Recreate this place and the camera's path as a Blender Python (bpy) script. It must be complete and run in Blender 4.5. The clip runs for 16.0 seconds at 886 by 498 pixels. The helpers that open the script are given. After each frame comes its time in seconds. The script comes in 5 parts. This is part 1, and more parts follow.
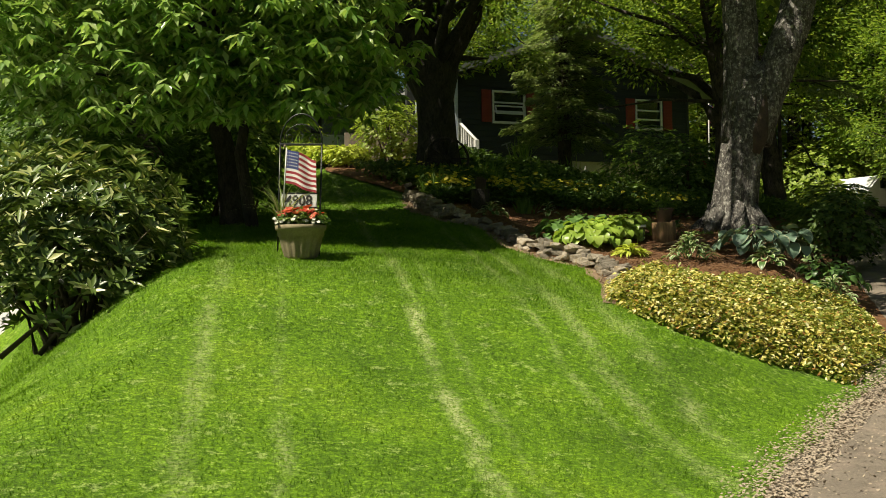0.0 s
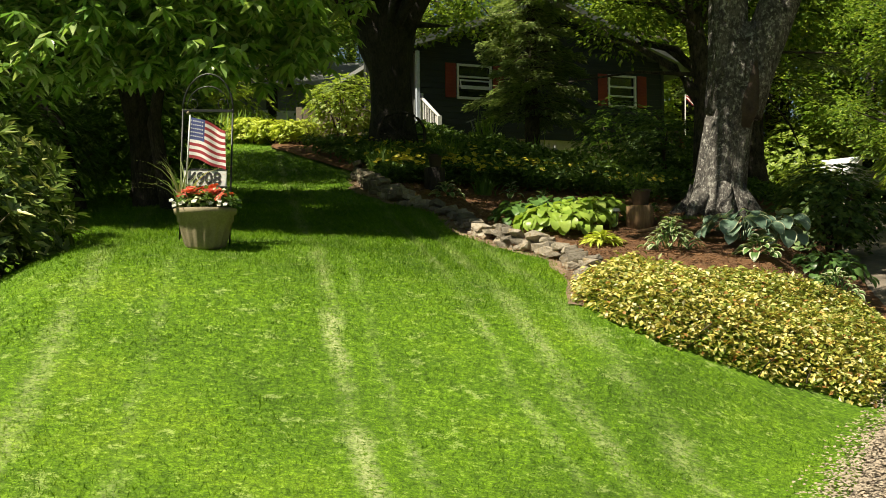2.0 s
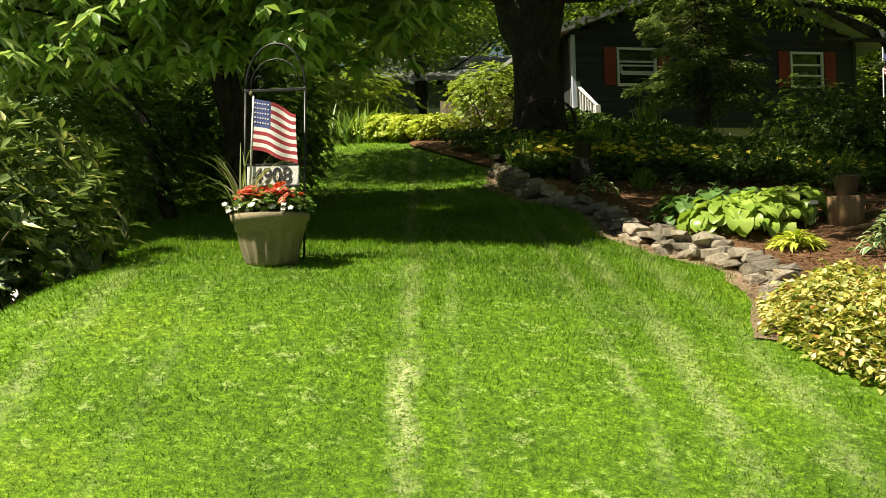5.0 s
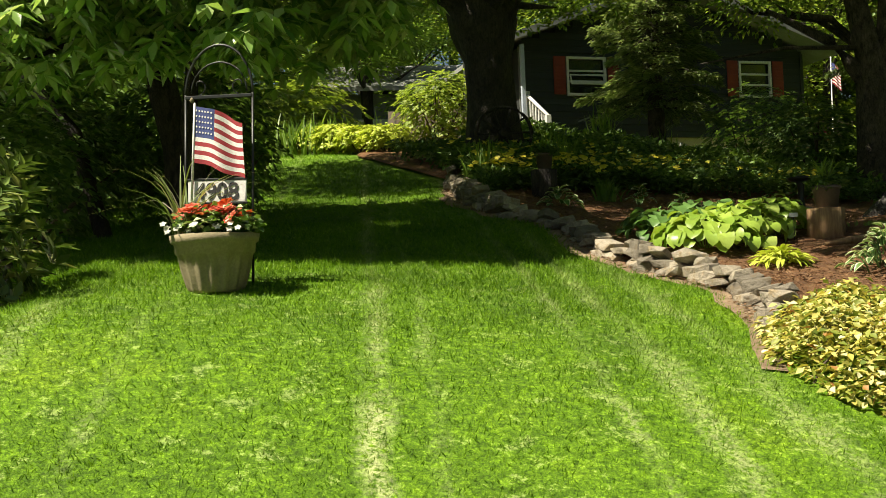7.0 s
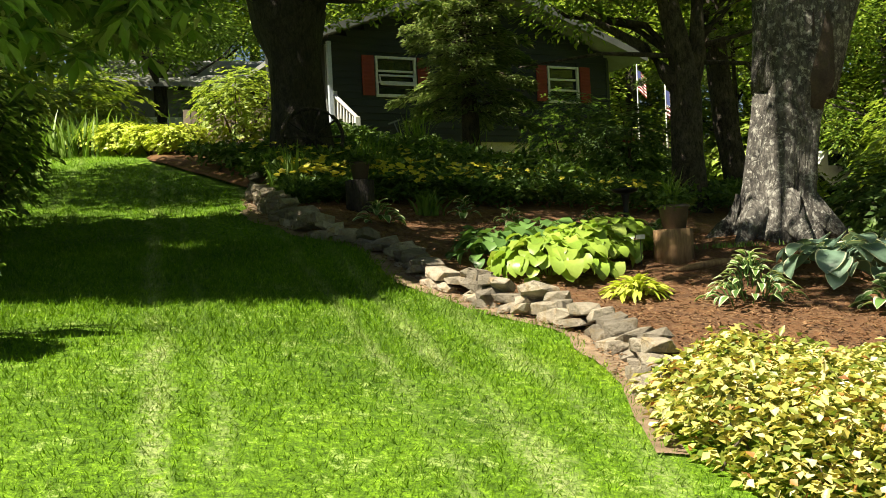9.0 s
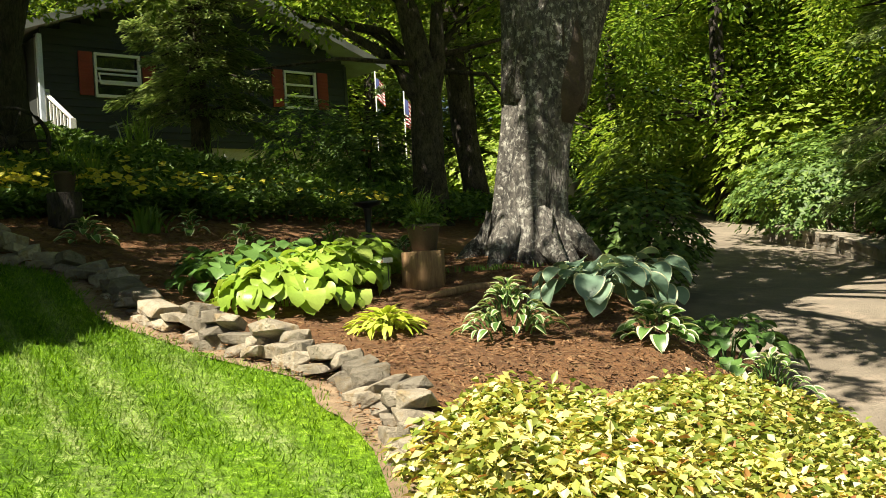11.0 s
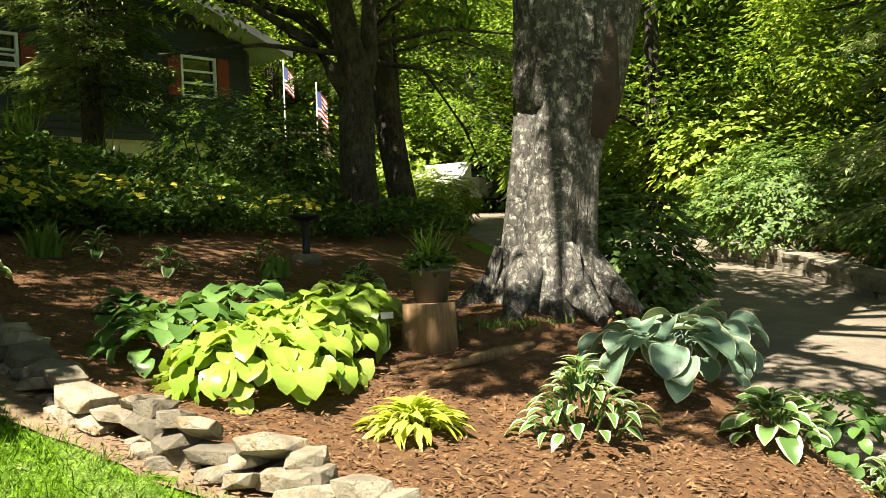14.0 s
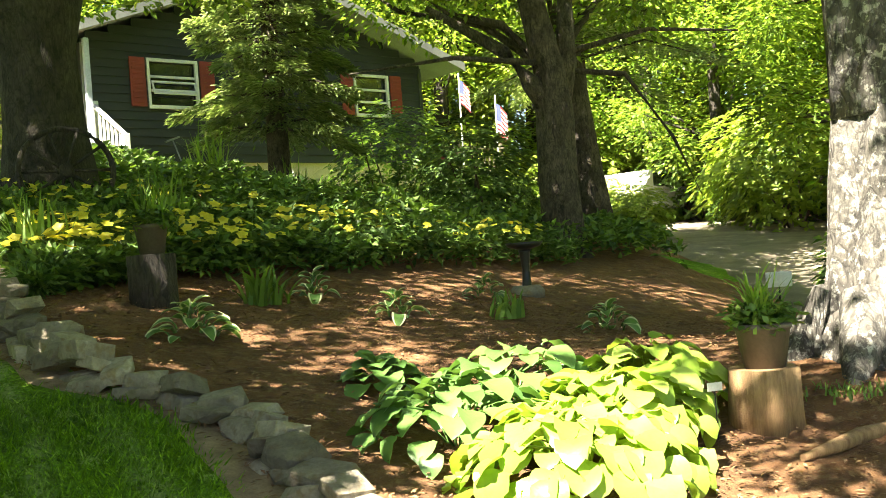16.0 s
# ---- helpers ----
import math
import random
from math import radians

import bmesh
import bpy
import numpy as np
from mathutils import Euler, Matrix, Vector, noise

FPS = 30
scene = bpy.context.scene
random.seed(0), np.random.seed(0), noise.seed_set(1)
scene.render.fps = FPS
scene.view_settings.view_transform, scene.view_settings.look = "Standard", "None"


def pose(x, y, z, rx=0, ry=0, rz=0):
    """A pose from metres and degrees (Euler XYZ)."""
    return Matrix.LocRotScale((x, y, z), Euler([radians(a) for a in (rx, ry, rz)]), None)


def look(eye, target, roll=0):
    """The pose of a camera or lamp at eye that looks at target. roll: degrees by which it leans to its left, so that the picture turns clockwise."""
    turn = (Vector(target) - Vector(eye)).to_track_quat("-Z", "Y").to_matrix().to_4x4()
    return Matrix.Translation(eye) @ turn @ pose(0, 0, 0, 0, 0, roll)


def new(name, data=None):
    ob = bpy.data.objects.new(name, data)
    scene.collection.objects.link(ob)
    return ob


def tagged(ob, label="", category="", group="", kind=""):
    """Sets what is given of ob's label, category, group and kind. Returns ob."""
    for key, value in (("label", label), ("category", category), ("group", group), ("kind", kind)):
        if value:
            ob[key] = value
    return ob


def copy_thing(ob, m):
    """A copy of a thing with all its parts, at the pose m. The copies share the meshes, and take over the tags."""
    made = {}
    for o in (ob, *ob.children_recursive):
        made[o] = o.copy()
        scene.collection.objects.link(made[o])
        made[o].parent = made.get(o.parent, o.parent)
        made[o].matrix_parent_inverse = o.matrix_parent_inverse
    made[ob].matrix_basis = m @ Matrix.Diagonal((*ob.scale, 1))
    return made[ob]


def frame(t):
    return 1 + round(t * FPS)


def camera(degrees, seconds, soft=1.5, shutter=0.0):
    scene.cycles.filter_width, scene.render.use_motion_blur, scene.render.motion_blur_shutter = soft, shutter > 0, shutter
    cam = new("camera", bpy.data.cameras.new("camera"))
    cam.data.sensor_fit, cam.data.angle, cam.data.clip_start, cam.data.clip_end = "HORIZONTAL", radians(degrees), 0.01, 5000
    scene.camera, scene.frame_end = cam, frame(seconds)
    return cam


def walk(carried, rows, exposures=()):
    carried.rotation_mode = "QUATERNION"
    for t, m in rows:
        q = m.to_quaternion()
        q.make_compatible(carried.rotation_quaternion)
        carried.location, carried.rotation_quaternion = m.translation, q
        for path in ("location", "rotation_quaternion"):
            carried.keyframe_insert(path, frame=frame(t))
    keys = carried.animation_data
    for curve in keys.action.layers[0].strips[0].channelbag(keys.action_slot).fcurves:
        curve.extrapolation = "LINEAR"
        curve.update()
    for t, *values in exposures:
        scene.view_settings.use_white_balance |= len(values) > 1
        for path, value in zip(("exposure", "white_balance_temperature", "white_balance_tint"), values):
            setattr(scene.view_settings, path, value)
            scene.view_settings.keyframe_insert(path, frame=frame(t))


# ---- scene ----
cam = camera(47.4, 16.0, soft=0.85)
PATH = [
    (0, (0.57, 0.503, 1.089), (0.48, 2.5, 1.158), -0.8),
    (0.5, (0.541, 0.838, 1.133), (0.532, 2.836, 1.223), -1.0),
    (1, (0.645, 1.228, 1.155), (0.634, 3.226, 1.245), -1.3),
    (1.5, (0.724, 1.769, 1.184), (0.703, 3.768, 1.248), -1.1),
    (2, (0.821, 2.269, 1.209), (0.785, 4.268, 1.24), -0.7),
    (2.5, (0.904, 2.72, 1.235), (0.835, 4.719, 1.23), -0.4),
    (3, (0.96, 3.139, 1.245), (0.83, 5.134, 1.222), -0.4),
    (3.5, (1.003, 3.541, 1.273), (0.789, 5.53, 1.251), -0.4),
    (4, (1.032, 3.928, 1.304), (0.731, 5.905, 1.302), -0.5),
    (4.2, (1.032, 4.069, 1.308), (0.701, 6.041, 1.316), -0.5),
    (6.3, (0.905, 4.823, 1.337), (0.532, 6.786, 1.398), -2.4),
    (6.5, (0.873, 4.885, 1.348), (0.526, 6.854, 1.409), -2.3),
    (7, (0.769, 5.076, 1.398), (0.51, 7.059, 1.456), -2.3),
    (7.5, (0.691, 5.402, 1.465), (0.526, 7.394, 1.52), -2.4),
    (8, (0.635, 5.718, 1.534), (0.56, 7.716, 1.584), -2.7),
    (8.5, (0.589, 6.028, 1.602), (0.612, 8.027, 1.646), -2.8),
    (9, (0.609, 6.312, 1.649), (0.737, 8.307, 1.688), -2.9),
    (9.5, (0.642, 6.566, 1.693), (0.893, 8.55, 1.725), -3.0),
    (10, (0.699, 6.753, 1.733), (1.077, 8.717, 1.76), -3.5),
    (10.2, (0.725, 6.836, 1.747), (1.152, 8.79, 1.773), -3.5),
    (12.3, (0.793, 7.887, 1.899), (1.677, 9.681, 1.903), -3.6),
    (12.5, (0.777, 8.012, 1.927), (1.679, 9.797, 1.927), -3.4),
    (13, (0.734, 8.329, 2.009), (1.658, 10.102, 2.0), -3.1),
    (13.5, (0.688, 8.647, 2.092), (1.598, 10.428, 2.082), -3.0),
    (14, (0.638, 9.004, 2.176), (1.49, 10.814, 2.167), -2.8),
    (14.5, (0.59, 9.379, 2.247), (1.368, 11.221, 2.243), -2.8),
    (15, (0.53, 9.642, 2.303), (1.227, 11.517, 2.314), -3.5),
    (15.5, (0.462, 9.953, 2.361), (1.081, 11.855, 2.382), -3.9),
    (16, (0.389, 10.245, 2.415), (0.962, 12.161, 2.443), -4.5),
]
EXPOSURES = [(0, 0.78, 7000, 10), (3.5, 1.28, 7000, 10), (7, 1.28, 7000, 10), (9, 1.6, 7000, 10), (12.5, 1.65, 7000, 10), (14, 2.05, 7000, 10), (15, 2.75, 7000, 10), (15.5, 3.15, 7000, 10), (16, 3.55, 7000, 10)]
walk(cam, [(t, look(eye, target, roll)) for t, eye, target, roll in PATH], EXPOSURES)

# ---- world, sun, exposure ----
SUN = Vector((-0.46, -0.31, 0.83)).normalized()
world = bpy.data.worlds.new("sky_world")
scene.world = world
world.use_nodes = True
wn = world.node_tree.nodes
sky = wn.new("ShaderNodeTexSky")
sky.sky_type = "NISHITA"
sky.sun_disc = False
sky.sun_elevation = math.asin(SUN.z)
sky.sun_rotation = math.atan2(SUN.x, SUN.y)
wn["Background"].inputs["Strength"].default_value = 0.024
world.node_tree.links.new(sky.outputs[0], wn["Background"].inputs["Color"])
sun = new("sun", bpy.data.lights.new("sun", "SUN"))
sun.data.energy, sun.data.angle, sun.data.color = 4.8, radians(0.55), (1.0, 0.94, 0.80)
sun.matrix_world = look(SUN * 60, (0, 0, 0))


# ---- materials ----
def nodes_of(name):
    m = bpy.data.materials.new(name)
    m.use_nodes = True
    return m, m.node_tree.nodes, m.node_tree.links, m.node_tree.nodes["Principled BSDF"]


def noise_tex(N, L, vec, scale, detail=4.0, rough=0.6):
    t = N.new("ShaderNodeTexNoise")
    t.inputs["Scale"].default_value, t.inputs["Detail"].default_value, t.inputs["Roughness"].default_value = scale, detail, rough
    L.new(vec, t.inputs["Vector"])
    return t.outputs["Fac"]


def ramp_of(N, L, fac, stops):
    r = N.new("ShaderNodeValToRGB")
    while len(r.color_ramp.elements) < len(stops):
        r.color_ramp.elements.new(0.5)
    for e, (p, c) in zip(r.color_ramp.elements, stops):
        e.position, e.color = p, (*c, 1)
    L.new(fac, r.inputs["Fac"])
    return r.outputs["Color"]


def blend(N, L, fac, a, b, kind="MIX"):
    x = N.new("ShaderNodeMix")
    x.data_type, x.blend_type = "RGBA", kind
    for sock, v in ((x.inputs[0], fac), (x.inputs[6], a), (x.inputs[7], b)):
        if isinstance(v, (int, float)):
            sock.default_value = v
        elif isinstance(v, tuple):
            sock.default_value = (*v, 1)
        else:
            L.new(v, sock)
    return x.outputs[2]


def calc(N, L, op, a, b=0.0):
    x = N.new("ShaderNodeMath")
    x.operation = op
    for sock, v in ((x.inputs[0], a), (x.inputs[1], b)):
        if isinstance(v, (int, float)):
            sock.default_value = v
        else:
            L.new(v, sock)
    return x.outputs[0]


def bump_on(N, L, bsdf, height, strength, distance=0.02):
    b = N.new("ShaderNodeBump")
    b.inputs["Strength"].default_value, b.inputs["Distance"].default_value = strength, distance
    L.new(height, b.inputs["Height"])
    L.new(b.outputs[0], bsdf.inputs["Normal"])


def surface(name, dark, light, scale=3.0, fine=40.0, rough=0.8, bump=0.4, depth=0.01, vary=0.3, metal=0.0, stretch=(1, 1, 1), third=None):
    """A rough surface: two scales of noise, one random tone for each object."""
    m, N, L, P = nodes_of(name)
    g = N.new("ShaderNodeNewGeometry")
    mp = N.new("ShaderNodeMapping")
    mp.inputs["Scale"].default_value = stretch
    L.new(g.outputs["Position"], mp.inputs["Vector"])
    vec = mp.outputs[0]
    coarse, grain = noise_tex(N, L, vec, scale), noise_tex(N, L, vec, fine, 6.0, 0.7)
    col = ramp_of(N, L, coarse, [(0.3, dark), (0.7, light)])
    if third:
        col = blend(N, L, ramp_of(N, L, noise_tex(N, L, vec, scale * 2.7), [(0.52, (0, 0, 0)), (0.66, (1, 1, 1))]), col, third)
    col = blend(N, L, 0.75, col, ramp_of(N, L, grain, [(0.25, (0.45, 0.45, 0.45)), (0.75, (1.0, 1.0, 1.0))]), "MULTIPLY")
    if vary:
        o = N.new("ShaderNodeObjectInfo")
        k = ramp_of(N, L, o.outputs["Random"], [(0, (1 - vary,) * 3), (1, (1, 1, 1))])
        col = blend(N, L, 1.0, col, k, "MULTIPLY")
    L.new(col, P.inputs["Base Color"])
    P.inputs["Roughness"].default_value, P.inputs["Metallic"].default_value = rough, metal
    bump_on(N, L, P, grain, bump, depth)
    return m


def leaf_mat(name, dark, light, rough=0.45, glow=0.35, back=None, scale=2.0):
    """Thin leaves: gloss on top, light coming through, a tone for each leaf and for each patch."""
    m, N, L, P = nodes_of(name)
    g = N.new("ShaderNodeNewGeometry")
    o = N.new("ShaderNodeObjectInfo")
    r = calc(N, L, "FRACT", calc(N, L, "ADD", g.outputs["Random Per Island"], o.outputs["Random"]))
    col = ramp_of(N, L, r, [(0.0, dark), (0.75, light), (1.0, back or light)])
    patch = noise_tex(N, L, g.outputs["Position"], scale)
    col = blend(N, L, 0.7, col, ramp_of(N, L, patch, [(0.3, (0.6, 0.6, 0.6)), (0.7, (1.05, 1.05, 1.0))]), "MULTIPLY")
    vein = noise_tex(N, L, g.outputs["Position"], 60.0)
    col = blend(N, L, 0.35, col, ramp_of(N, L, vein, [(0.3, (0.6, 0.6, 0.6)), (0.7, (1, 1, 1))]), "MULTIPLY")
    L.new(col, P.inputs["Base Color"])
    P.inputs["Roughness"].default_value = rough
    bump_on(N, L, P, vein, 0.25, 0.004)
    t = N.new("ShaderNodeBsdfTranslucent")
    L.new(blend(N, L, 1.0, col, (1.0, 1.0, 0.55), "MULTIPLY"), t.inputs["Color"])
    mix = N.new("ShaderNodeMixShader")
    mix.inputs[0].default_value = glow
    L.new(P.outputs[0], mix.inputs[1])
    L.new(t.outputs[0], mix.inputs[2])
    L.new(mix.outputs[0], N["Material Output"].inputs["Surface"])
    return m


def lawn_mat(name, blades):
    """Mown grass: patches of green, with pale dry streaks left along the mower's lanes."""
    m, N, L, P = nodes_of(name)
    g = N.new("ShaderNodeNewGeometry")
    pos = g.outputs["Position"]
    sep = N.new("ShaderNodeSeparateXYZ")
    L.new(pos, sep.inputs[0])
    wob = noise_tex(N, L, pos, 1.3, 3.0)
    u = calc(N, L, "ADD", calc(N, L, "ADD", sep.outputs[0], calc(N, L, "MULTIPLY", sep.outputs[1], 0.21)), calc(N, L, "MULTIPLY", calc(N, L, "SUBTRACT", wob, 0.5), 0.3))
    streak = None
    for at, w, k in ((1.87, 0.09, 0.9), (2.96, 0.07, 0.5), (3.3, 0.12, 0.55), (0.68, 0.07, 0.35), (0.12, 0.12, 0.5), (2.12, 0.06, 0.35), (3.75, 0.14, 0.5)):
        d = calc(N, L, "DIVIDE", calc(N, L, "ABSOLUTE", calc(N, L, "SUBTRACT", u, at)), w)
        b = calc(N, L, "MULTIPLY", calc(N, L, "MAXIMUM", calc(N, L, "SUBTRACT", 1.0, d), 0.0), k)
        streak = b if streak is None else calc(N, L, "MAXIMUM", streak, b)
    mott = noise_tex(N, L, pos, 9.0, 6.0, 0.75)
    gap = ramp_of(N, L, noise_tex(N, L, pos, 1.1, 4.0, 0.7), [(0.42, (0.15, 0.15, 0.15)), (0.6, (1, 1, 1))])
    dry = calc(N, L, "MULTIPLY", calc(N, L, "MULTIPLY", streak, gap), ramp_of(N, L, noise_tex(N, L, pos, 34.0, 4.0, 0.75), [(0.42, (0, 0, 0)), (0.56, (1, 1, 1))]))
    dry = calc(N, L, "MAXIMUM", dry, calc(N, L, "MULTIPLY", calc(N, L, "GREATER_THAN", noise_tex(N, L, pos, 6.0, 9.0, 0.85), 0.575), 0.3))
    green = ramp_of(N, L, noise_tex(N, L, pos, 0.9, 5.0, 0.65), [(0.3, (0.082, 0.18, 0.006)), (0.55, (0.135, 0.275, 0.009)), (0.75, (0.2, 0.335, 0.016))])
    if blades:
        green = blend(N, L, 0.8, green, ramp_of(N, L, g.outputs["Random Per Island"], [(0, (0.6, 0.65, 0.5)), (0.6, (1.0, 1.0, 0.9)), (0.9, (1.3, 1.2, 1.2)), (1, (2.0, 1.7, 3.0))]), "MULTIPLY")
    else:
        green = blend(N, L, 0.8, green, ramp_of(N, L, noise_tex(N, L, pos, 70.0, 4.0, 0.8), [(0.35, (0.35, 0.38, 0.3)), (0.65, (1.1, 1.1, 1.0))]), "MULTIPLY")
    tuft = noise_tex(N, L, pos, 24.0, 7.0, 0.85)
    green = blend(N, L, 1.0, green, ramp_of(N, L, tuft, [(0.38, (0.34, 0.4, 0.34)), (0.52, (0.95, 0.95, 0.95)), (0.63, (2.0, 1.75, 2.4))]), "MULTIPLY")
    col = blend(N, L, dry, green, (0.46, 0.50, 0.24))
    L.new(col, P.inputs["Base Color"])
    P.inputs["Roughness"].default_value = 0.6 if blades else 0.9
    P.inputs["Specular IOR Level"].default_value = 0.25
    if blades:
        t = N.new("ShaderNodeBsdfTranslucent")
        L.new(blend(N, L, 1.0, col, (1.0, 1.0, 0.5), "MULTIPLY"), t.inputs["Color"])
        mix = N.new("ShaderNodeMixShader")
        mix.inputs[0].default_value = 0.35
        L.new(P.outputs[0], mix.inputs[1])
        L.new(t.outputs[0], mix.inputs[2])
        L.new(mix.outputs[0], N["Material Output"].inputs["Surface"])
    else:
        bump_on(N, L, P, noise_tex(N, L, pos, 120.0, 3.0), 0.8, 0.02)
    return m


def bark_mat(name, dark, light, scale=9.0, lichen=None):
    m, N, L, P = nodes_of(name)
    g = N.new("ShaderNodeNewGeometry")
    mp = N.new("ShaderNodeMapping")
    mp.inputs["Scale"].default_value = (1, 1, 0.42)
    L.new(g.outputs["Position"], mp.inputs["Vector"])
    v = N.new("ShaderNodeTexVoronoi")
    v.feature = "DISTANCE_TO_EDGE"
    v.inputs["Scale"].default_value = scale
    wv = N.new("ShaderNodeVectorMath")
    wv.operation = "ADD"
    nz = N.new("ShaderNodeTexNoise")
    nz.inputs["Scale"].default_value = 6.0
    L.new(mp.outputs[0], nz.inputs["Vector"])
    sc = N.new("ShaderNodeVectorMath")
    sc.operation = "SCALE"
    sc.inputs[3].default_value = 0.25
    L.new(nz.outputs["Color"], sc.inputs[0])
    L.new(mp.outputs[0], wv.inputs[0])
    L.new(sc.outputs[0], wv.inputs[1])
    L.new(wv.outputs[0], v.inputs["Vector"])
    ridge = noise_tex(N, L, mp.outputs[0], scale * 0.75, 5.0, 0.7)
    cracks = ramp_of(N, L, v.outputs["Distance"], [(0.0, (0.5, 0.5, 0.5)), (0.14, (1, 1, 1))])
    plate = blend(N, L, 1.0, ramp_of(N, L, ridge, [(0.36, (0.22, 0.22, 0.22)), (0.5, (0.85, 0.85, 0.85)), (0.68, (1, 1, 1))]), cracks, "MULTIPLY")
    grain = noise_tex(N, L, mp.outputs[0], 55.0, 6.0, 0.75)
    col = ramp_of(N, L, noise_tex(N, L, g.outputs["Position"], 4.0), [(0.35, dark), (0.65, light)])
    if lichen:
        col = blend(N, L, ramp_of(N, L, noise_tex(N, L, g.outputs["Position"], 21.0, 5.0, 0.72), [(0.52, (0, 0, 0)), (0.58, (1, 1, 1))]), col, lichen)
    col = blend(N, L, 1.0, col, plate, "MULTIPLY")
    col = blend(N, L, 0.6, col, ramp_of(N, L, grain, [(0.3, (0.4, 0.4, 0.4)), (0.7, (1, 1, 1))]), "MULTIPLY")
    L.new(col, P.inputs["Base Color"])
    P.inputs["Roughness"].default_value = 0.9
    h = calc(N, L, "ADD", calc(N, L, "ADD", calc(N, L, "MULTIPLY", calc(N, L, "MINIMUM", calc(N, L, "MULTIPLY", v.outputs["Distance"], 5.0), 1.0), 0.3), ridge), calc(N, L, "MULTIPLY", grain, 0.6))
    bump_on(N, L, P, h, 0.9, 0.018)
    return m


def plain(name, c, rough=0.5, metal=0.0, vary=0.12):
    return surface(name, tuple(k * (1 - vary) for k in c), c, 6.0, 90.0, rough, 0.08, 0.002, 0.0, metal)


M = {}
M["lawn"] = lawn_mat("mown_lawn", False)
M["blade"] = lawn_mat("grass_blades", True)
M["mulch"] = surface("pine_bark_mulch", (0.115, 0.048, 0.016), (0.27, 0.123, 0.044), 7.0, 90.0, 0.95, 1.0, 0.03, 0.0, third=(0.28, 0.16, 0.07))
M["chip"] = surface("bark_chip", (0.14, 0.066, 0.026), (0.4, 0.23, 0.11), 12.0, 90.0, 0.95, 0.5, 0.01, 0.6)
M["soil"] = surface("bare_soil", (0.19, 0.125, 0.075), (0.4, 0.29, 0.18), 9.0, 90.0, 0.95, 0.8, 0.02, 0.0)
M["gravel"] = surface("tan_gravel_drive", (0.16, 0.132, 0.1), (0.3, 0.255, 0.197), 1.2, 55.0, 0.95, 1.0, 0.02, 0.0, third=(0.32, 0.26, 0.2))
M["pebble"] = surface("tan_pebble", (0.30, 0.24, 0.17), (0.52, 0.44, 0.33), 20.0, 90.0, 0.95, 0.4, 0.01, 0.0)
M["road"] = surface("pale_concrete_road", (0.42, 0.42, 0.41), (0.55, 0.54, 0.52), 0.6, 60.0, 0.9, 0.3, 0.005, 0.0)
M["stone"] = surface("field_stone", (0.28, 0.24, 0.18), (0.6, 0.53, 0.41), 6.0, 45.0, 0.9, 1.0, 0.025, 0.6, third=(0.38, 0.29, 0.17))
M["block"] = surface("wall_block", (0.25, 0.22, 0.18), (0.48, 0.44, 0.36), 6.0, 45.0, 0.92, 0.9, 0.02, 0.35, third=(0.38, 0.3, 0.2))
M["bark_big"] = bark_mat("grey_oak_bark", (0.06, 0.053, 0.046), (0.155, 0.143, 0.126), 20.0, (0.36, 0.352, 0.315))
M["bark_brown"] = bark_mat("brown_bark", (0.06, 0.045, 0.035), (0.15, 0.12, 0.095), 24.0)
M["bark_dark"] = bark_mat("dark_bark", (0.03, 0.024, 0.02), (0.075, 0.06, 0.05), 22.0)
M["scar"] = surface("old_bark_scar", (0.035, 0.024, 0.018), (0.085, 0.06, 0.042), 8.0, 50.0, 0.95, 0.8, 0.02, 0.0)
M["twig"] = surface("twig", (0.06, 0.045, 0.03), (0.13, 0.1, 0.07), 10.0, 60.0, 0.9, 0.5, 0.01, 0.0)
M["rhodo"] = leaf_mat("rhododendron_leaf", (0.035, 0.075, 0.014), (0.2, 0.29, 0.07), 0.32, 0.22, (0.7, 0.7, 0.34))
M["magnolia"] = leaf_mat("glossy_tree_leaf", (0.13, 0.28, 0.06), (0.4, 0.58, 0.18), 0.22, 0.45, (0.55, 0.66, 0.32), 1.2)
M["oak"] = leaf_mat("woodland_leaf", (0.09, 0.17, 0.024), (0.21, 0.35, 0.055), 0.42, 0.5, (0.34, 0.48, 0.1), 0.8)
M["maple"] = leaf_mat("bright_woodland_leaf", (0.17, 0.27, 0.03), (0.38, 0.5, 0.085), 0.45, 0.5, (0.5, 0.58, 0.14), 0.8)
M["hemlock"] = leaf_mat("hemlock_needles", (0.13, 0.21, 0.06), (0.33, 0.43, 0.17), 0.5, 0.4, (0.52, 0.58, 0.32), 1.5)
M["shrub"] = leaf_mat("shrub_leaf", (0.055, 0.12, 0.024), (0.15, 0.26, 0.055), 0.55, 0.35, (0.26, 0.38, 0.1))
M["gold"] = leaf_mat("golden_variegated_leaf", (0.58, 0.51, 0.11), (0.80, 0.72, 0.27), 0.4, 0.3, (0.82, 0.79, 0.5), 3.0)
M["gold_green"] = leaf_mat("golden_shrub_inner_and_shaded_leaf", (0.13, 0.2, 0.03), (0.32, 0.36, 0.07), 0.4, 0.35, (0.42, 0.44, 0.12), 3.0)
M["rust"] = leaf_mat("rust_leaf", (0.25, 0.10, 0.03), (0.45, 0.24, 0.07), 0.5, 0.3)
M["lime"] = leaf_mat("chartreuse_hosta_leaf", (0.24, 0.40, 0.05), (0.38, 0.53, 0.09), 0.36, 0.36, (0.47, 0.6, 0.15), 4.0)
M["yellow_leaf"] = leaf_mat("yellow_hosta_leaf", (0.42, 0.54, 0.05), (0.62, 0.7, 0.11), 0.4, 0.3, None, 4.0)
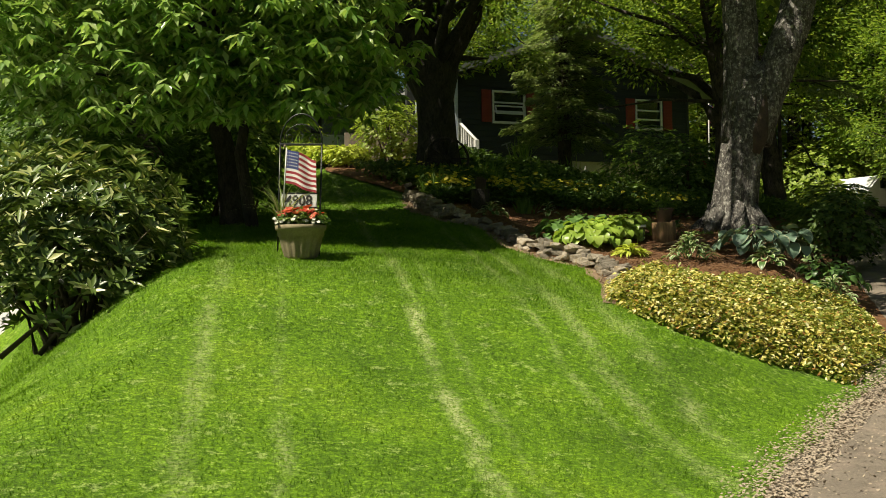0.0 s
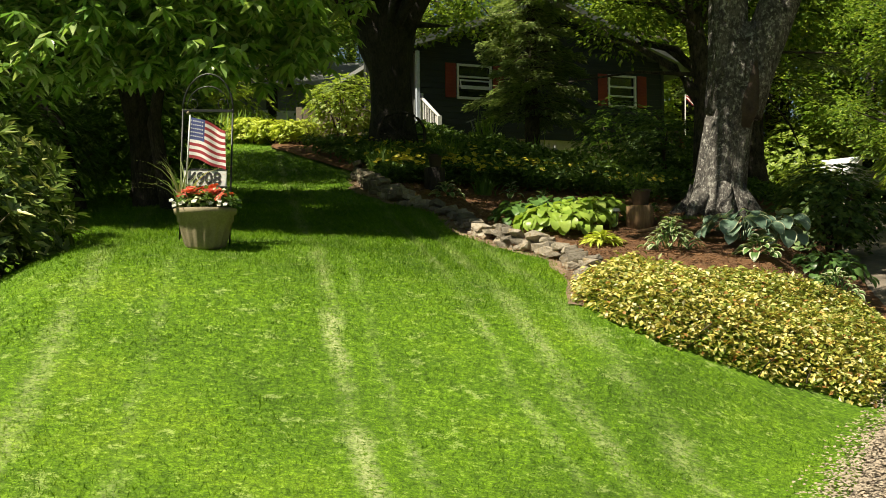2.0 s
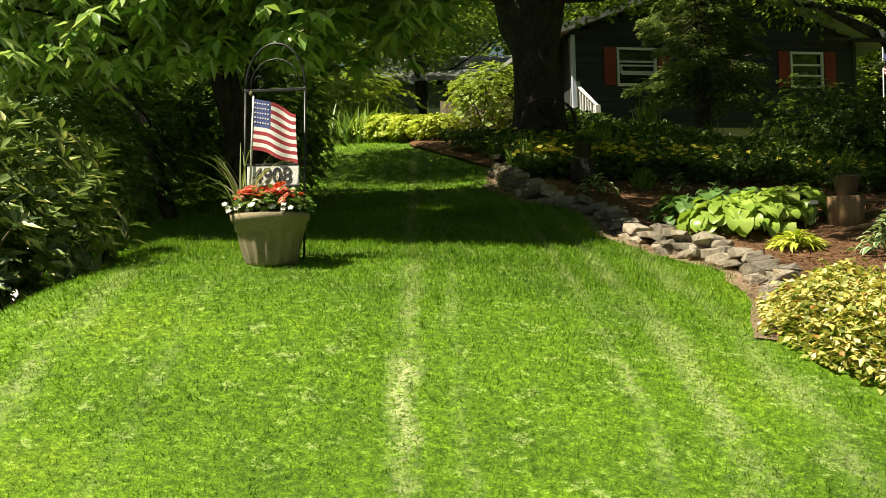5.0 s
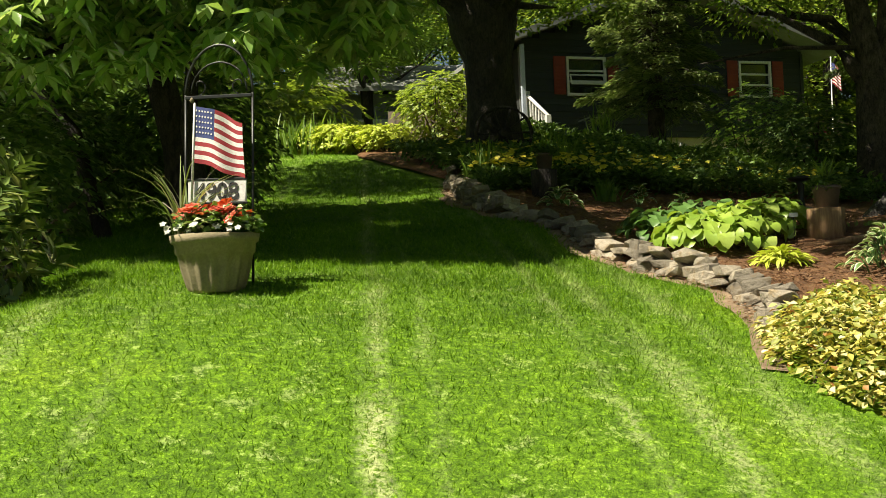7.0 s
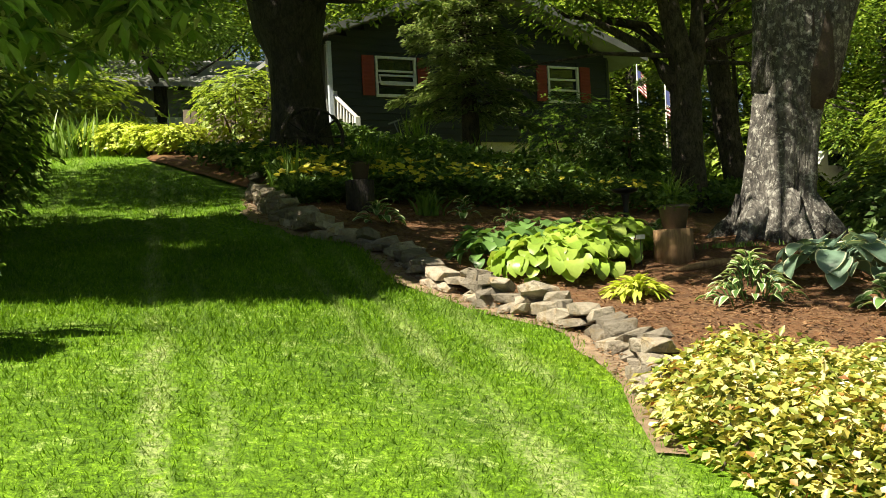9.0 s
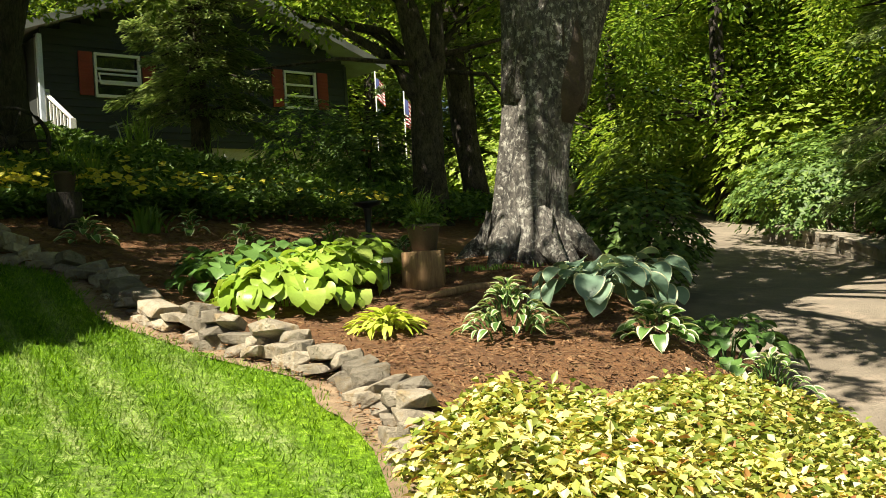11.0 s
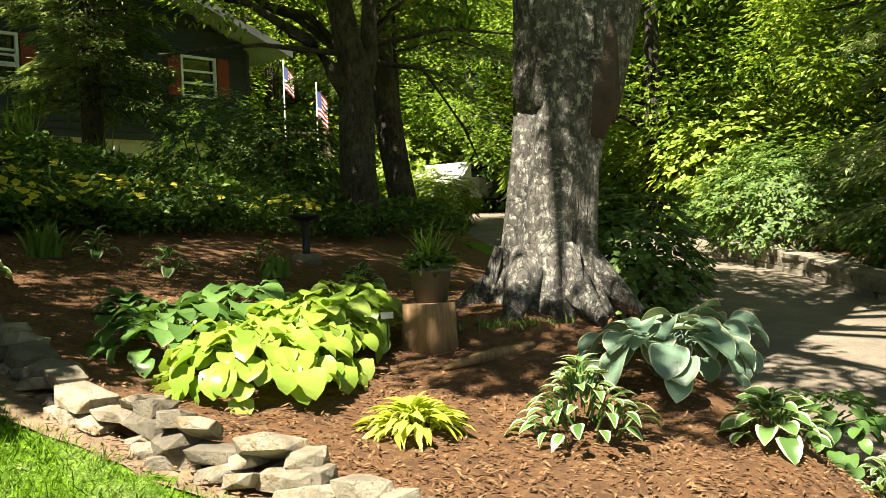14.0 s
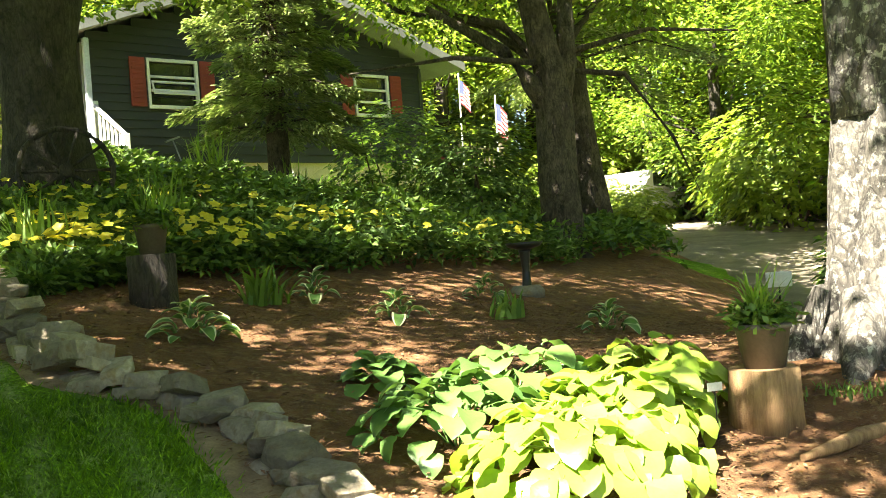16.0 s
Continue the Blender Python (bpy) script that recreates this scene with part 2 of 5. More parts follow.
M["hosta_green"] = leaf_mat("green_hosta_leaf", (0.07, 0.16, 0.04), (0.14, 0.27, 0.07), 0.38, 0.3, None, 4.0)
M["blue"] = leaf_mat("blue_green_hosta_leaf", (0.13, 0.23, 0.17), (0.22, 0.34, 0.24), 0.42, 0.2, None, 4.0)
M["cream"] = leaf_mat("cream_leaf_edge", (0.55, 0.60, 0.36), (0.72, 0.74, 0.5), 0.45, 0.3, None, 4.0)
M["fern"] = leaf_mat("fern_frond", (0.10, 0.2, 0.03), (0.2, 0.33, 0.06), 0.5, 0.4, None, 4.0)
M["lily"] = leaf_mat("daylily_blade", (0.12, 0.24, 0.03), (0.26, 0.40, 0.07), 0.45, 0.4, None, 2.0)
M["spike"] = leaf_mat("spike_grass_blade", (0.14, 0.22, 0.07), (0.34, 0.40, 0.18), 0.4, 0.3, (0.5, 0.42, 0.36), 6.0)
M["petal_red"] = leaf_mat("coral_red_petal", (0.62, 0.06, 0.03), (0.8, 0.14, 0.07), 0.5, 0.3, (0.85, 0.3, 0.18), 9.0)
M["petal_white"] = leaf_mat("white_petal", (0.6, 0.6, 0.52), (0.8, 0.8, 0.74), 0.5, 0.3, None, 9.0)
M["petal_yellow"] = leaf_mat("yellow_petal", (0.70, 0.60, 0.04), (0.85, 0.76, 0.10), 0.5, 0.35, None, 9.0)
M["pot"] = surface("buff_concrete_pot", (0.2, 0.165, 0.095), (0.32, 0.265, 0.16), 5.0, 60.0, 0.85, 0.5, 0.01, 0.0)
M["terra"] = surface("brown_plastic_pot", (0.075, 0.06, 0.052), (0.125, 0.1, 0.088), 6.0, 60.0, 0.6, 0.2, 0.004, 0.0)
M["wood_cut"] = surface("bare_split_wood", (0.2, 0.105, 0.048), (0.42, 0.27, 0.135), 6.0, 40.0, 0.85, 0.7, 0.01, 0.2, stretch=(6, 6, 0.7))
M["iron"] = plain("black_iron", (0.02, 0.022, 0.022), 0.4, 0.3)
M["white"] = surface("white_paint", (0.66, 0.66, 0.63), (0.8, 0.8, 0.78), 3.0, 50.0, 0.5, 0.15, 0.003, 0.0)
M["siding"] = surface("dark_green_grey_siding", (0.018, 0.023, 0.02), (0.034, 0.041, 0.035), 1.5, 40.0, 0.7, 0.3, 0.004, 0.2, stretch=(0.4, 0.4, 4))
M["shutter"] = surface("barn_red_paint", (0.22, 0.026, 0.015), (0.33, 0.045, 0.025), 2.0, 40.0, 0.6, 0.2, 0.003, 0.1)
M["foundation"] = surface("cream_painted_foundation", (0.44, 0.38, 0.27), (0.58, 0.51, 0.38), 1.2, 40.0, 0.9, 0.4, 0.006, 0.0)
M["shingle"] = surface("grey_roof_shingle", (0.17, 0.175, 0.17), (0.30, 0.31, 0.30), 1.0, 50.0, 0.9, 0.6, 0.01, 0.2)
M["fascia"] = surface("weathered_grey_fascia", (0.14, 0.15, 0.14), (0.22, 0.235, 0.22), 2.0, 40.0, 0.7, 0.2, 0.003, 0.0)
M["door_blue"] = surface("pale_blue_door_paint", (0.40, 0.47, 0.56), (0.52, 0.58, 0.66), 2.0, 40.0, 0.5, 0.15, 0.003, 0.0)
M["deck"] = surface("weathered_deck_wood", (0.22, 0.17, 0.13), (0.40, 0.33, 0.27), 2.0, 40.0, 0.85, 0.4, 0.006, 0.2)
M["flag_red"] = plain("flag_red_cloth", (0.34, 0.03, 0.04), 0.85)
M["flag_white"] = plain("flag_white_cloth", (0.78, 0.77, 0.74), 0.85)
M["flag_blue"] = plain("flag_blue_cloth", (0.05, 0.07, 0.22), 0.85)
M["ink"] = plain("black_numeral_paint", (0.015, 0.015, 0.015), 0.6)
M["car"] = plain("white_car_paint", (0.75, 0.76, 0.78), 0.25)
M["glass"], gN, gL, gP = nodes_of("window_glass")
gP.inputs["Base Color"].default_value, gP.inputs["Roughness"].default_value = (0.02, 0.025, 0.02, 1), 0.06
gP.inputs["Specular IOR Level"].default_value = 0.8


# ---- helpers ----
rng = np.random.default_rng(7)


def part(name, bm, material, parent=None, label=""):
    """Links a bmesh (or a mesh) as one object under a thing or a part."""
    me = bm
    if isinstance(bm, bmesh.types.BMesh):
        me = bpy.data.meshes.new(name)
        bm.normal_update()
        bm.to_mesh(me)
        bm.free()
    if material is not None and not me.materials:
        for m in material if isinstance(material, (list, tuple)) else [material]:
            me.materials.append(m)
    ob = new(name, me)
    if parent is not None:
        ob.parent = parent
    if label:
        ob["label"] = label
    return ob


def empty(name, m, label, category, group="", kind=""):
    ob = new(name)
    ob.matrix_basis = m
    ob.empty_display_size = 0.1
    return tagged(ob, label, category, group, kind)


def box(bm, lo, hi, bevel=0.0):
    r = bmesh.ops.create_cube(bm, size=1.0)
    c, d = (Vector(lo) + Vector(hi)) / 2, Vector(hi) - Vector(lo)
    for v in r["verts"]:
        v.co = Vector(v.co[i] * d[i] + c[i] for i in range(3))
    if bevel:
        edges = list({e for v in r["verts"] for e in v.link_edges})
        bmesh.ops.bevel(bm, geom=edges, offset=bevel, segments=1, affect="EDGES")
    return bm


def boxed(name, lo, hi, material, parent, bevel=0.006, label=""):
    return part(name, box(bmesh.new(), lo, hi, bevel), material, parent, label)


def tube(bm, pts, radii, sides=10, cap=True, wob=0.0):
    """A round limb along points."""
    pts = [Vector(p) for p in pts]
    rings = []
    for i, p in enumerate(pts):
        d = (pts[min(i + 1, len(pts) - 1)] - pts[max(i - 1, 0)]).normalized()
        a = d.orthogonal().normalized() if abs(d.z) < 0.9 else Vector((1, 0, 0))
        a = (a - d * a.dot(d)).normalized()
        b = d.cross(a)
        ring = []
        for k in range(sides):
            t = 2 * math.pi * k / sides
            r = radii[i] * (1 + wob * (noise.noise(Vector((math.cos(t) * 2, math.sin(t) * 2, p.z * 0.9)) + p * 0.13)))
            ring.append(bm.verts.new(p + (a * math.cos(t) + b * math.sin(t)) * r))
        rings.append(ring)
    for r0, r1 in zip(rings, rings[1:]):
        for k in range(sides):
            bm.faces.new((r0[k], r0[(k + 1) % sides], r1[(k + 1) % sides], r1[k])).smooth = True
    if cap:
        bm.faces.new(rings[0][::-1])
        bm.faces.new(rings[-1])
    return bm


def turned(profile, sides=24, flute=None):
    """A turned body from (radius, height) pairs, from its foot up, outside then inside."""
    bm = bmesh.new()
    rings = []
    for i, (r, z) in enumerate(profile):
        rings.append([bm.verts.new((math.cos(2 * math.pi * k / sides) * r * (1 if not flute else flute(i, k)), math.sin(2 * math.pi * k / sides) * r * (1 if not flute else flute(i, k)), z)) for k in range(sides)])
    for a, b in zip(rings, rings[1:]):
        for k in range(sides):
            bm.faces.new((a[k], a[(k + 1) % sides], b[(k + 1) % sides], b[k])).smooth = True
    bm.faces.new(rings[0][::-1])
    bm.faces.new(rings[-1])
    return bm


def mesh_from(name, verts, faces, mats, mat_index=None, smooth=False):
    """A mesh from arrays; all faces have the same number of corners."""
    me = bpy.data.meshes.new(name)
    nf, k = faces.shape
    me.vertices.add(len(verts))
    me.vertices.foreach_set("co", np.ascontiguousarray(verts, dtype=np.float32).ravel())
    me.loops.add(nf * k)
    me.loops.foreach_set("vertex_index", np.ascontiguousarray(faces, dtype=np.int32).ravel())
    me.polygons.add(nf)
    me.polygons.foreach_set("loop_start", np.arange(0, nf * k, k, dtype=np.int32))
    for m in mats:
        me.materials.append(m)
    if mat_index is not None:
        me.polygons.foreach_set("material_index", mat_index.astype(np.int32))
    if smooth:
        me.polygons.foreach_set("use_smooth", np.ones(nf, dtype=bool))
    me.update(calc_edges=True)
    return me


def unit(v):
    return v / np.maximum(np.linalg.norm(v, axis=1, keepdims=True), 1e-6)


def leaf_mesh(name, pos, way, up, length, width, mats, mat_index=None, fold=0.18):
    """Many small folded leaves: two triangles each."""
    n = len(pos)
    way = unit(way)
    side = unit(np.cross(way, up))
    nrm = np.cross(side, way)
    length, width = np.broadcast_to(length, n)[:, None], np.broadcast_to(width, n)[:, None]
    v = np.stack([pos, pos + way * length * 0.5 + side * width * 0.5 + nrm * width * fold, pos + way * length - nrm * length * 0.12, pos + way * length * 0.5 - side * width * 0.5 + nrm * width * fold], 1).reshape(-1, 3)
    b = np.arange(n)[:, None] * 4
    f = np.concatenate([b + [0, 1, 2], b + [0, 2, 3]], 1).reshape(-1, 3)
    mi = None if mat_index is None else np.repeat(mat_index, 2)
    return mesh_from(name, v, f, mats, mi)


def dirs(n, flat=1.0):
    d = rng.normal(size=(n, 3))
    d[:, 2] *= flat
    return unit(d)


# ---- the lie of the land ----
def ease(t):
    t = np.clip(t, 0.0, 1.0)
    return t * t * (3 - 2 * t)


def drive_edge(y):
    return np.interp(y, [0, 6.3, 8, 10.7, 12.5, 15, 18, 22, 60], [-0.2, 2.1, 3.0, 4.6, 5.1, 5.7, 6.6, 8.0, 20])


def lawn_right(y):
    return np.interp(y, [-5, 0, 6.3, 8, 9.2, 9.5, 10.2, 10.6, 11.1, 11.5, 12.0, 12.4, 12.85, 13.3, 13.9, 14.3, 14.6, 14.9, 15.2, 16.3, 19.0, 23, 40], [-3, -0.4, 1.95, 2.75, 3.4, 2.1, 1.68, 1.72, 1.82, 1.88, 1.8, 1.6, 1.28, 1.02, 0.82, 0.77, 0.65, 0.42, 0.0, -0.45, -1.0, -3.2, -3.6])


def lawn_left(y):
    return np.interp(y, [0, 8, 10, 12, 15, 22, 60], [-1.6, -1.7, -2.0, -2.6, -4.5, -9, -20])


def ground_z(x, y):
    lawn = np.interp(y, [-10, 5, 6.2, 7.5, 8.1, 8.8, 9.5, 10.2, 11.1, 12.85, 14.5, 16.3, 18.3, 20.7, 24, 28, 32, 60, 150], [-0.28, -0.1, 0.08, 0.31, 0.45, 0.7, 0.96, 1.13, 1.29, 1.52, 1.85, 2.22, 2.55, 3.12, 3.88, 4.02, 4.4, 6.0, 7.0])
    tilt = np.interp(y, [0, 6, 7.5, 11, 13, 16, 18.5, 22.5, 28], [0.05, 0.1, 0.15, 0.15, 0.12, 0.13, 0.17, 0.2, 0.28])
    lawn = lawn - tilt * (np.clip(x, 0, 6) + np.clip(x, -1.9, 0) * (1 - 0.4 * ease((y - 9.6) / 1.2)) * (1 - ease((y - 12.5) / 4)))
    lawn = lawn + 0.1 * np.clip(x - 1.3, 0, 2.6) * ease((y - 11.2) / 1.0) * (1 - ease((y - 15) / 2))
    drive = np.interp(y, [0, 6, 9, 11.6, 15, 18, 22, 30, 60], [-0.22, -0.14, 0.05, 0.45, 1.0, 1.35, 1.8, 2.7, 4.5])
    w = np.interp(y, [8.5, 9.6, 11, 12.5, 13.7, 15.5], [1.4, 1.8, 1.8, 1.3, 1.3, 1.5])
    k = ease((x - drive_edge(y) + w) / w)
    z = lawn * (1 - k) + drive * k
    low = np.interp(y, [0, 10, 20, 60], [-0.5, -0.55, -0.3, 1.5])
    j = ease((lawn_left(y) - x) / 3.4)
    root = 0.17 * np.exp(-((x - 3.75) ** 2 + (y - 14.3) ** 2) / 0.7)
    return z * (1 - j) + low * j + root


def bed_z(x, y):
    """The mulch of the bed lies a little higher than the lawn, level with the stones."""
    lift = 0.09 * ease((x - lawn_right(y)) / 0.25) * np.exp(-np.clip(x - lawn_right(y), 0, 9) / 0.9) * ease((y - 11.0) / 0.8)
    return ground_z(x, y) + lift + 0.015


def strip(y):
    """How far the bare soil reaches from the stones into the lawn."""
    return (0.16 + 0.06 * np.sin(y * 2.3 + 1.0) + 0.03 * np.sin(y * 7.1)) * (0.25 + 0.75 * ease((y - 10.8) / 1.2))


def grid_mesh(name, xs, ys, z_of, mats):
    """A sheet whose columns run between two edges: xs(y) gives the column places."""
    rows = [np.stack([xs(y), np.full(len(xs(y)), y), z_of(xs(y), np.full(len(xs(y)), y))], 1) for y in ys]
    k = len(rows[0])
    v = np.concatenate(rows)
    i = (np.arange(len(ys) - 1)[:, None] * k + np.arange(k - 1)[None]).ravel()
    return mesh_from(name, v, np.stack([i, i + 1, i + k + 1, i + k], 1), mats, None, True)


def rough_z(fn, amp, scale):
    def z(x, y):
        return fn(x, y) + np.array([noise.noise(Vector((a * scale, b * scale, 0))) for a, b in zip(x, y)]) * amp
    return z


span = np.concatenate([[-900, -300, -120, -60], np.linspace(-30, -6, 17), np.linspace(-5.5, 8, 82), np.linspace(9, 40, 24), [60, 120, 300, 900]])
deep = np.concatenate([[-900, -200, -60, -25], np.linspace(-12, 3, 16), np.linspace(3.3, 20, 100), np.linspace(20.6, 45, 36), [60, 90, 150, 300, 900]])
tagged(part("ground", grid_mesh("ground", lambda y: span, deep, rough_z(ground_z, 0.006, 1.6), [M["lawn"]]), None), "mown green lawn rising to the garden beds", "lawn", kind="structure")
bed_ys = np.concatenate([np.linspace(10.9, 19, 90), np.linspace(19.3, 31, 30)])
tagged(part("mulch_bed", grid_mesh("mulch_bed", lambda y: np.linspace(lawn_right(y) + 0.09, drive_edge(y) + 0.08, 60), bed_ys, rough_z(bed_z, 0.018, 3.0), [M["mulch"]]), None), "reddish pine bark mulch over the garden bed", "flower bed", kind="structure")
tagged(part("soil_strip", grid_mesh("soil_strip", lambda y: np.linspace(lawn_right(y) - strip(y), lawn_right(y) + 0.1, 5), np.linspace(10.2, 18.5, 80), rough_z(lambda x, y: ground_z(x, y) + 0.008, 0.014, 9.0), [M["soil"]]), None), "bare brown soil along the foot of the stones", "soil edge", kind="structure")
tagged(part("driveway", grid_mesh("driveway", lambda y: drive_edge(y) + np.linspace(0, 5.6, 44) - 0.05 * np.sin(y * 3), np.linspace(-9, 36, 240), lambda x, y: ground_z(x, y) + 0.045 * ease((x - drive_edge(y)) / 0.3), [M["gravel"]]), None), "tan gravel driveway dappled with shade", "driveway", kind="structure")
tagged(part("road", grid_mesh("road", lambda y: np.linspace(-12.5, -6.4, 6), np.linspace(-30, 45, 40), lambda x, y: ground_z(x, y) + 0.03, [M["road"]]), None), "pale sunlit concrete road below the bank", "road", kind="structure")

# forest floor behind the drive and house
tagged(part("forest_floor", grid_mesh("forest_floor", lambda y: np.linspace(float(drive_edge(y)) + 5.5, 70, 30), np.linspace(4, 70, 40), rough_z(lambda x, y: ground_z(x, y) + 0.04, 0.12, 0.5), [M["mulch"]]), None), "brown leaf litter under the woodland trees", "forest floor", kind="structure")


# ---- the house ----
HOUSE = pose(0.80, 31.0, 0, 0, 0, 23)
house = empty("house", HOUSE, "single-storey house with dark grey-green siding and red shutters", "house")
S0, S1, BACK, Z0, Z1 = -1.35, 6.9, 9.0, 4.86, 7.05
RIDGE = (S0 + S1) / 2
PITCH = 0.36


def roof_z(s):
    return Z1 + 0.12 + PITCH * ((S1 - S0) / 2 + 0.8 - abs(s - RIDGE))


boxed("foundation", (S0 + 0.04, 0.03, 3.2), (S1 - 0.04, BACK, Z0), M["foundation"], house, 0.0, "cream painted foundation wall")
W1, W2 = (0.0, 0.98, 6.0, 6.88), (4.98, 5.85, 6.0, 6.86)


def framed_wall(name, holes, s0, s1, z0, z1):
    """The front wall in pieces round its openings."""
    bm = bmesh.new()
    cuts = [s0]
    for a, b, c, d in holes:
        box(bm, (cuts[-1], 0.02, z0), (a, 0.2, z1))
        box(bm, (a, 0.02, z0), (b, 0.2, c))
        box(bm, (a, 0.02, d), (b, 0.2, z1))
        cuts.append(b)
    box(bm, (cuts[-1], 0.02, z0), (s1, 0.2, z1))
    return part(name, bm, M["siding"], house)


framed_wall("wall", [W1, W2], S0, S1, Z0, Z1 + 0.1)
boxed("side_wall", (S0, 0.2, Z0), (S0 + 0.18, BACK, Z1 + 0.1), M["siding"], house, 0.0)
boxed("side_wall", (S1 - 0.18, 0.2, Z0), (S1, BACK, Z1 + 0.1), M["siding"], house, 0.0)
boxed("back_wall", (S0, BACK - 0.2, Z0), (S1, BACK, Z1 + 0.1), M["siding"], house, 0.0)
gb = bmesh.new()
gv = [gb.verts.new((s, y, z)) for y in (0.02, 0.2) for s, z in ((S0, Z1 + 0.1), (S1, Z1 + 0.1), (RIDGE, roof_z(RIDGE) - 0.14))]
for f in ((0, 1, 2), (5, 4, 3), (0, 3, 4, 1), (1, 4, 5, 2), (2, 5, 3, 0)):
    gb.faces.new([gv[i] for i in f])
part("gable", gb, M["siding"], house)
row = 0.168
for i in range(int((roof_z(RIDGE) - Z0) / row)):
    z = Z0 + i * row
    half = (S1 - S0) / 2 if z + row < Z1 + 0.1 else max(0.0, (roof_z(RIDGE) - z - row - 0.12) / PITCH)
    a, b = max(S0, RIDGE - half), min(S1, RIDGE + half)
    if b - a < 0.3:
        continue
    runs = [(a, b)]
    for h0, h1, c, d in (W1, W2):
        if z + row > c - 0.02 and z < d + 0.02:
            runs = [q for p in runs for q in ((p[0], min(p[1], h0 - 0.02)), (max(p[0], h1 + 0.02), p[1])) if q[1] - q[0] > 0.05]
    for p, q in runs:
        bm = bmesh.new()
        vs = [bm.verts.new(c) for c in ((p, -0.022, z), (q, -0.022, z), (q, 0.018, z), (p, 0.018, z), (p, 0.004, z + row + 0.01), (q, 0.004, z + row + 0.01), (q, 0.018, z + row + 0.01), (p, 0.018, z + row + 0.01))]
        for f in ((0, 1, 2, 3), (4, 7, 6, 5), (0, 4, 5, 1), (1, 5, 6, 2), (2, 6, 7, 3), (3, 7, 4, 0)):
            bm.faces.new([vs[k] for k in f])
        part("siding_board", bm, M["siding"], house)
for s in (S0 - 0.01, S1 - 0.08):
    boxed("corner_board", (s, -0.045, Z0 - 0.02), (s + 0.09, 0.0, Z1 + 0.1), M["fascia"] if s < 0 else M["siding"], house, 0.004)
# roof slabs, overhanging, with pale barge boards
for side in (-1, 1):
    bm = bmesh.new()
    far = RIDGE + side * ((S1 - S0) / 2 + 0.8)
    pts = [(RIDGE, roof_z(RIDGE)), (far, roof_z(far)), (far, roof_z(far) - 0.12), (RIDGE, roof_z(RIDGE) - 0.12)]
    v = [bm.verts.new((s, y, z)) for y in (-0.75, BACK + 0.5) for s, z in pts]
    for f in ((0, 1, 2, 3), (7, 6, 5, 4), (0, 4, 5, 1), (1, 5, 6, 2), (2, 6, 7, 3), (3, 7, 4, 0)):
        bm.faces.new([v[k] for k in f])
    bmesh.ops.recalc_face_normals(bm, faces=bm.faces[:])
    part("roof", bm, M["shingle"], house, "grey shingle roof")
    bm = bmesh.new()
    v = [bm.verts.new((s, y, z)) for y in (-0.79, -0.752) for s, z in ((RIDGE, roof_z(RIDGE) + 0.02), (far, roof_z(far) + 0.02), (far, roof_z(far) - 0.17), (RIDGE, roof_z(RIDGE) - 0.17))]
    for f in ((0, 1, 2, 3), (7, 6, 5, 4), (0, 4, 5, 1), (1, 5, 6, 2), (2, 6, 7, 3), (3, 7, 4, 0)):
        bm.faces.new([v[k] for k in f])
    bmesh.ops.recalc_face_normals(bm, faces=bm.faces[:])
    part("barge_board", bm, M["fascia"], house, "pale grey barge board")


def window(w, open_sash):
    a, b, c, d = w
    win = part("window", box(bmesh.new(), (a - 0.06, -0.06, c - 0.07), (b + 0.06, 0.0, c), 0.004), M["white"], house, "white framed window with horizontal sashes")
    for lo, hi in (((a - 0.06, -0.05, c), (a, 0.02, d + 0.06)), ((b, -0.05, c), (b + 0.06, 0.02, d + 0.06)), ((a, -0.05, d), (b, 0.02, d + 0.06))):
        boxed("window_frame", lo, hi, M["white"], win, 0.004)
    boxed("pane", (a, 0.06, c), (b, 0.075, d), M["glass"], win, 0.0)
    third = (d - c) / 3
    for k in (1, 2):
        tilt = -0.10 if (open_sash and k == 1) else 0.0
        boxed("sash", (a, 0.0 + tilt, c + third * k - 0.03), (b, 0.05 + tilt, c + third * k + 0.02), M["white"], win, 0.003)
    if open_sash:
        bm = bmesh.new()
        box(bm, (a + 0.02, -0.015, 0), (b - 0.02, 0.015, 0.035))
        box(bm, (a + 0.02, -0.015, third - 0.04), (b - 0.02, 0.015, third))
        box(bm, (a + 0.02, -0.015, 0.036), (a + 0.05, 0.015, third - 0.041))
        box(bm, (b - 0.05, -0.015, 0.036), (b - 0.02, 0.015, third - 0.041))
        s = part("open_sash", bm, M["white"], win)
        s.matrix_basis = pose(0, -0.14, c + third * 0.72, -22)
    for s in (a - 0.42, b + 0.1):
        sh = part("shutter", box(bmesh.new(), (s, -0.06, c - 0.04), (s + 0.32, -0.024, d + 0.06), 0.006), M["shutter"], house, "barn red wooden shutter")
        for k in range(9):
            z = c + 0.03 + k * (d - c - 0.03) / 9
            boxed("slat", (s + 0.04, -0.072, z), (s + 0.28, -0.062, z + 0.05), M["shutter"], sh, 0.003)


window(W1, True)
window(W2, False)
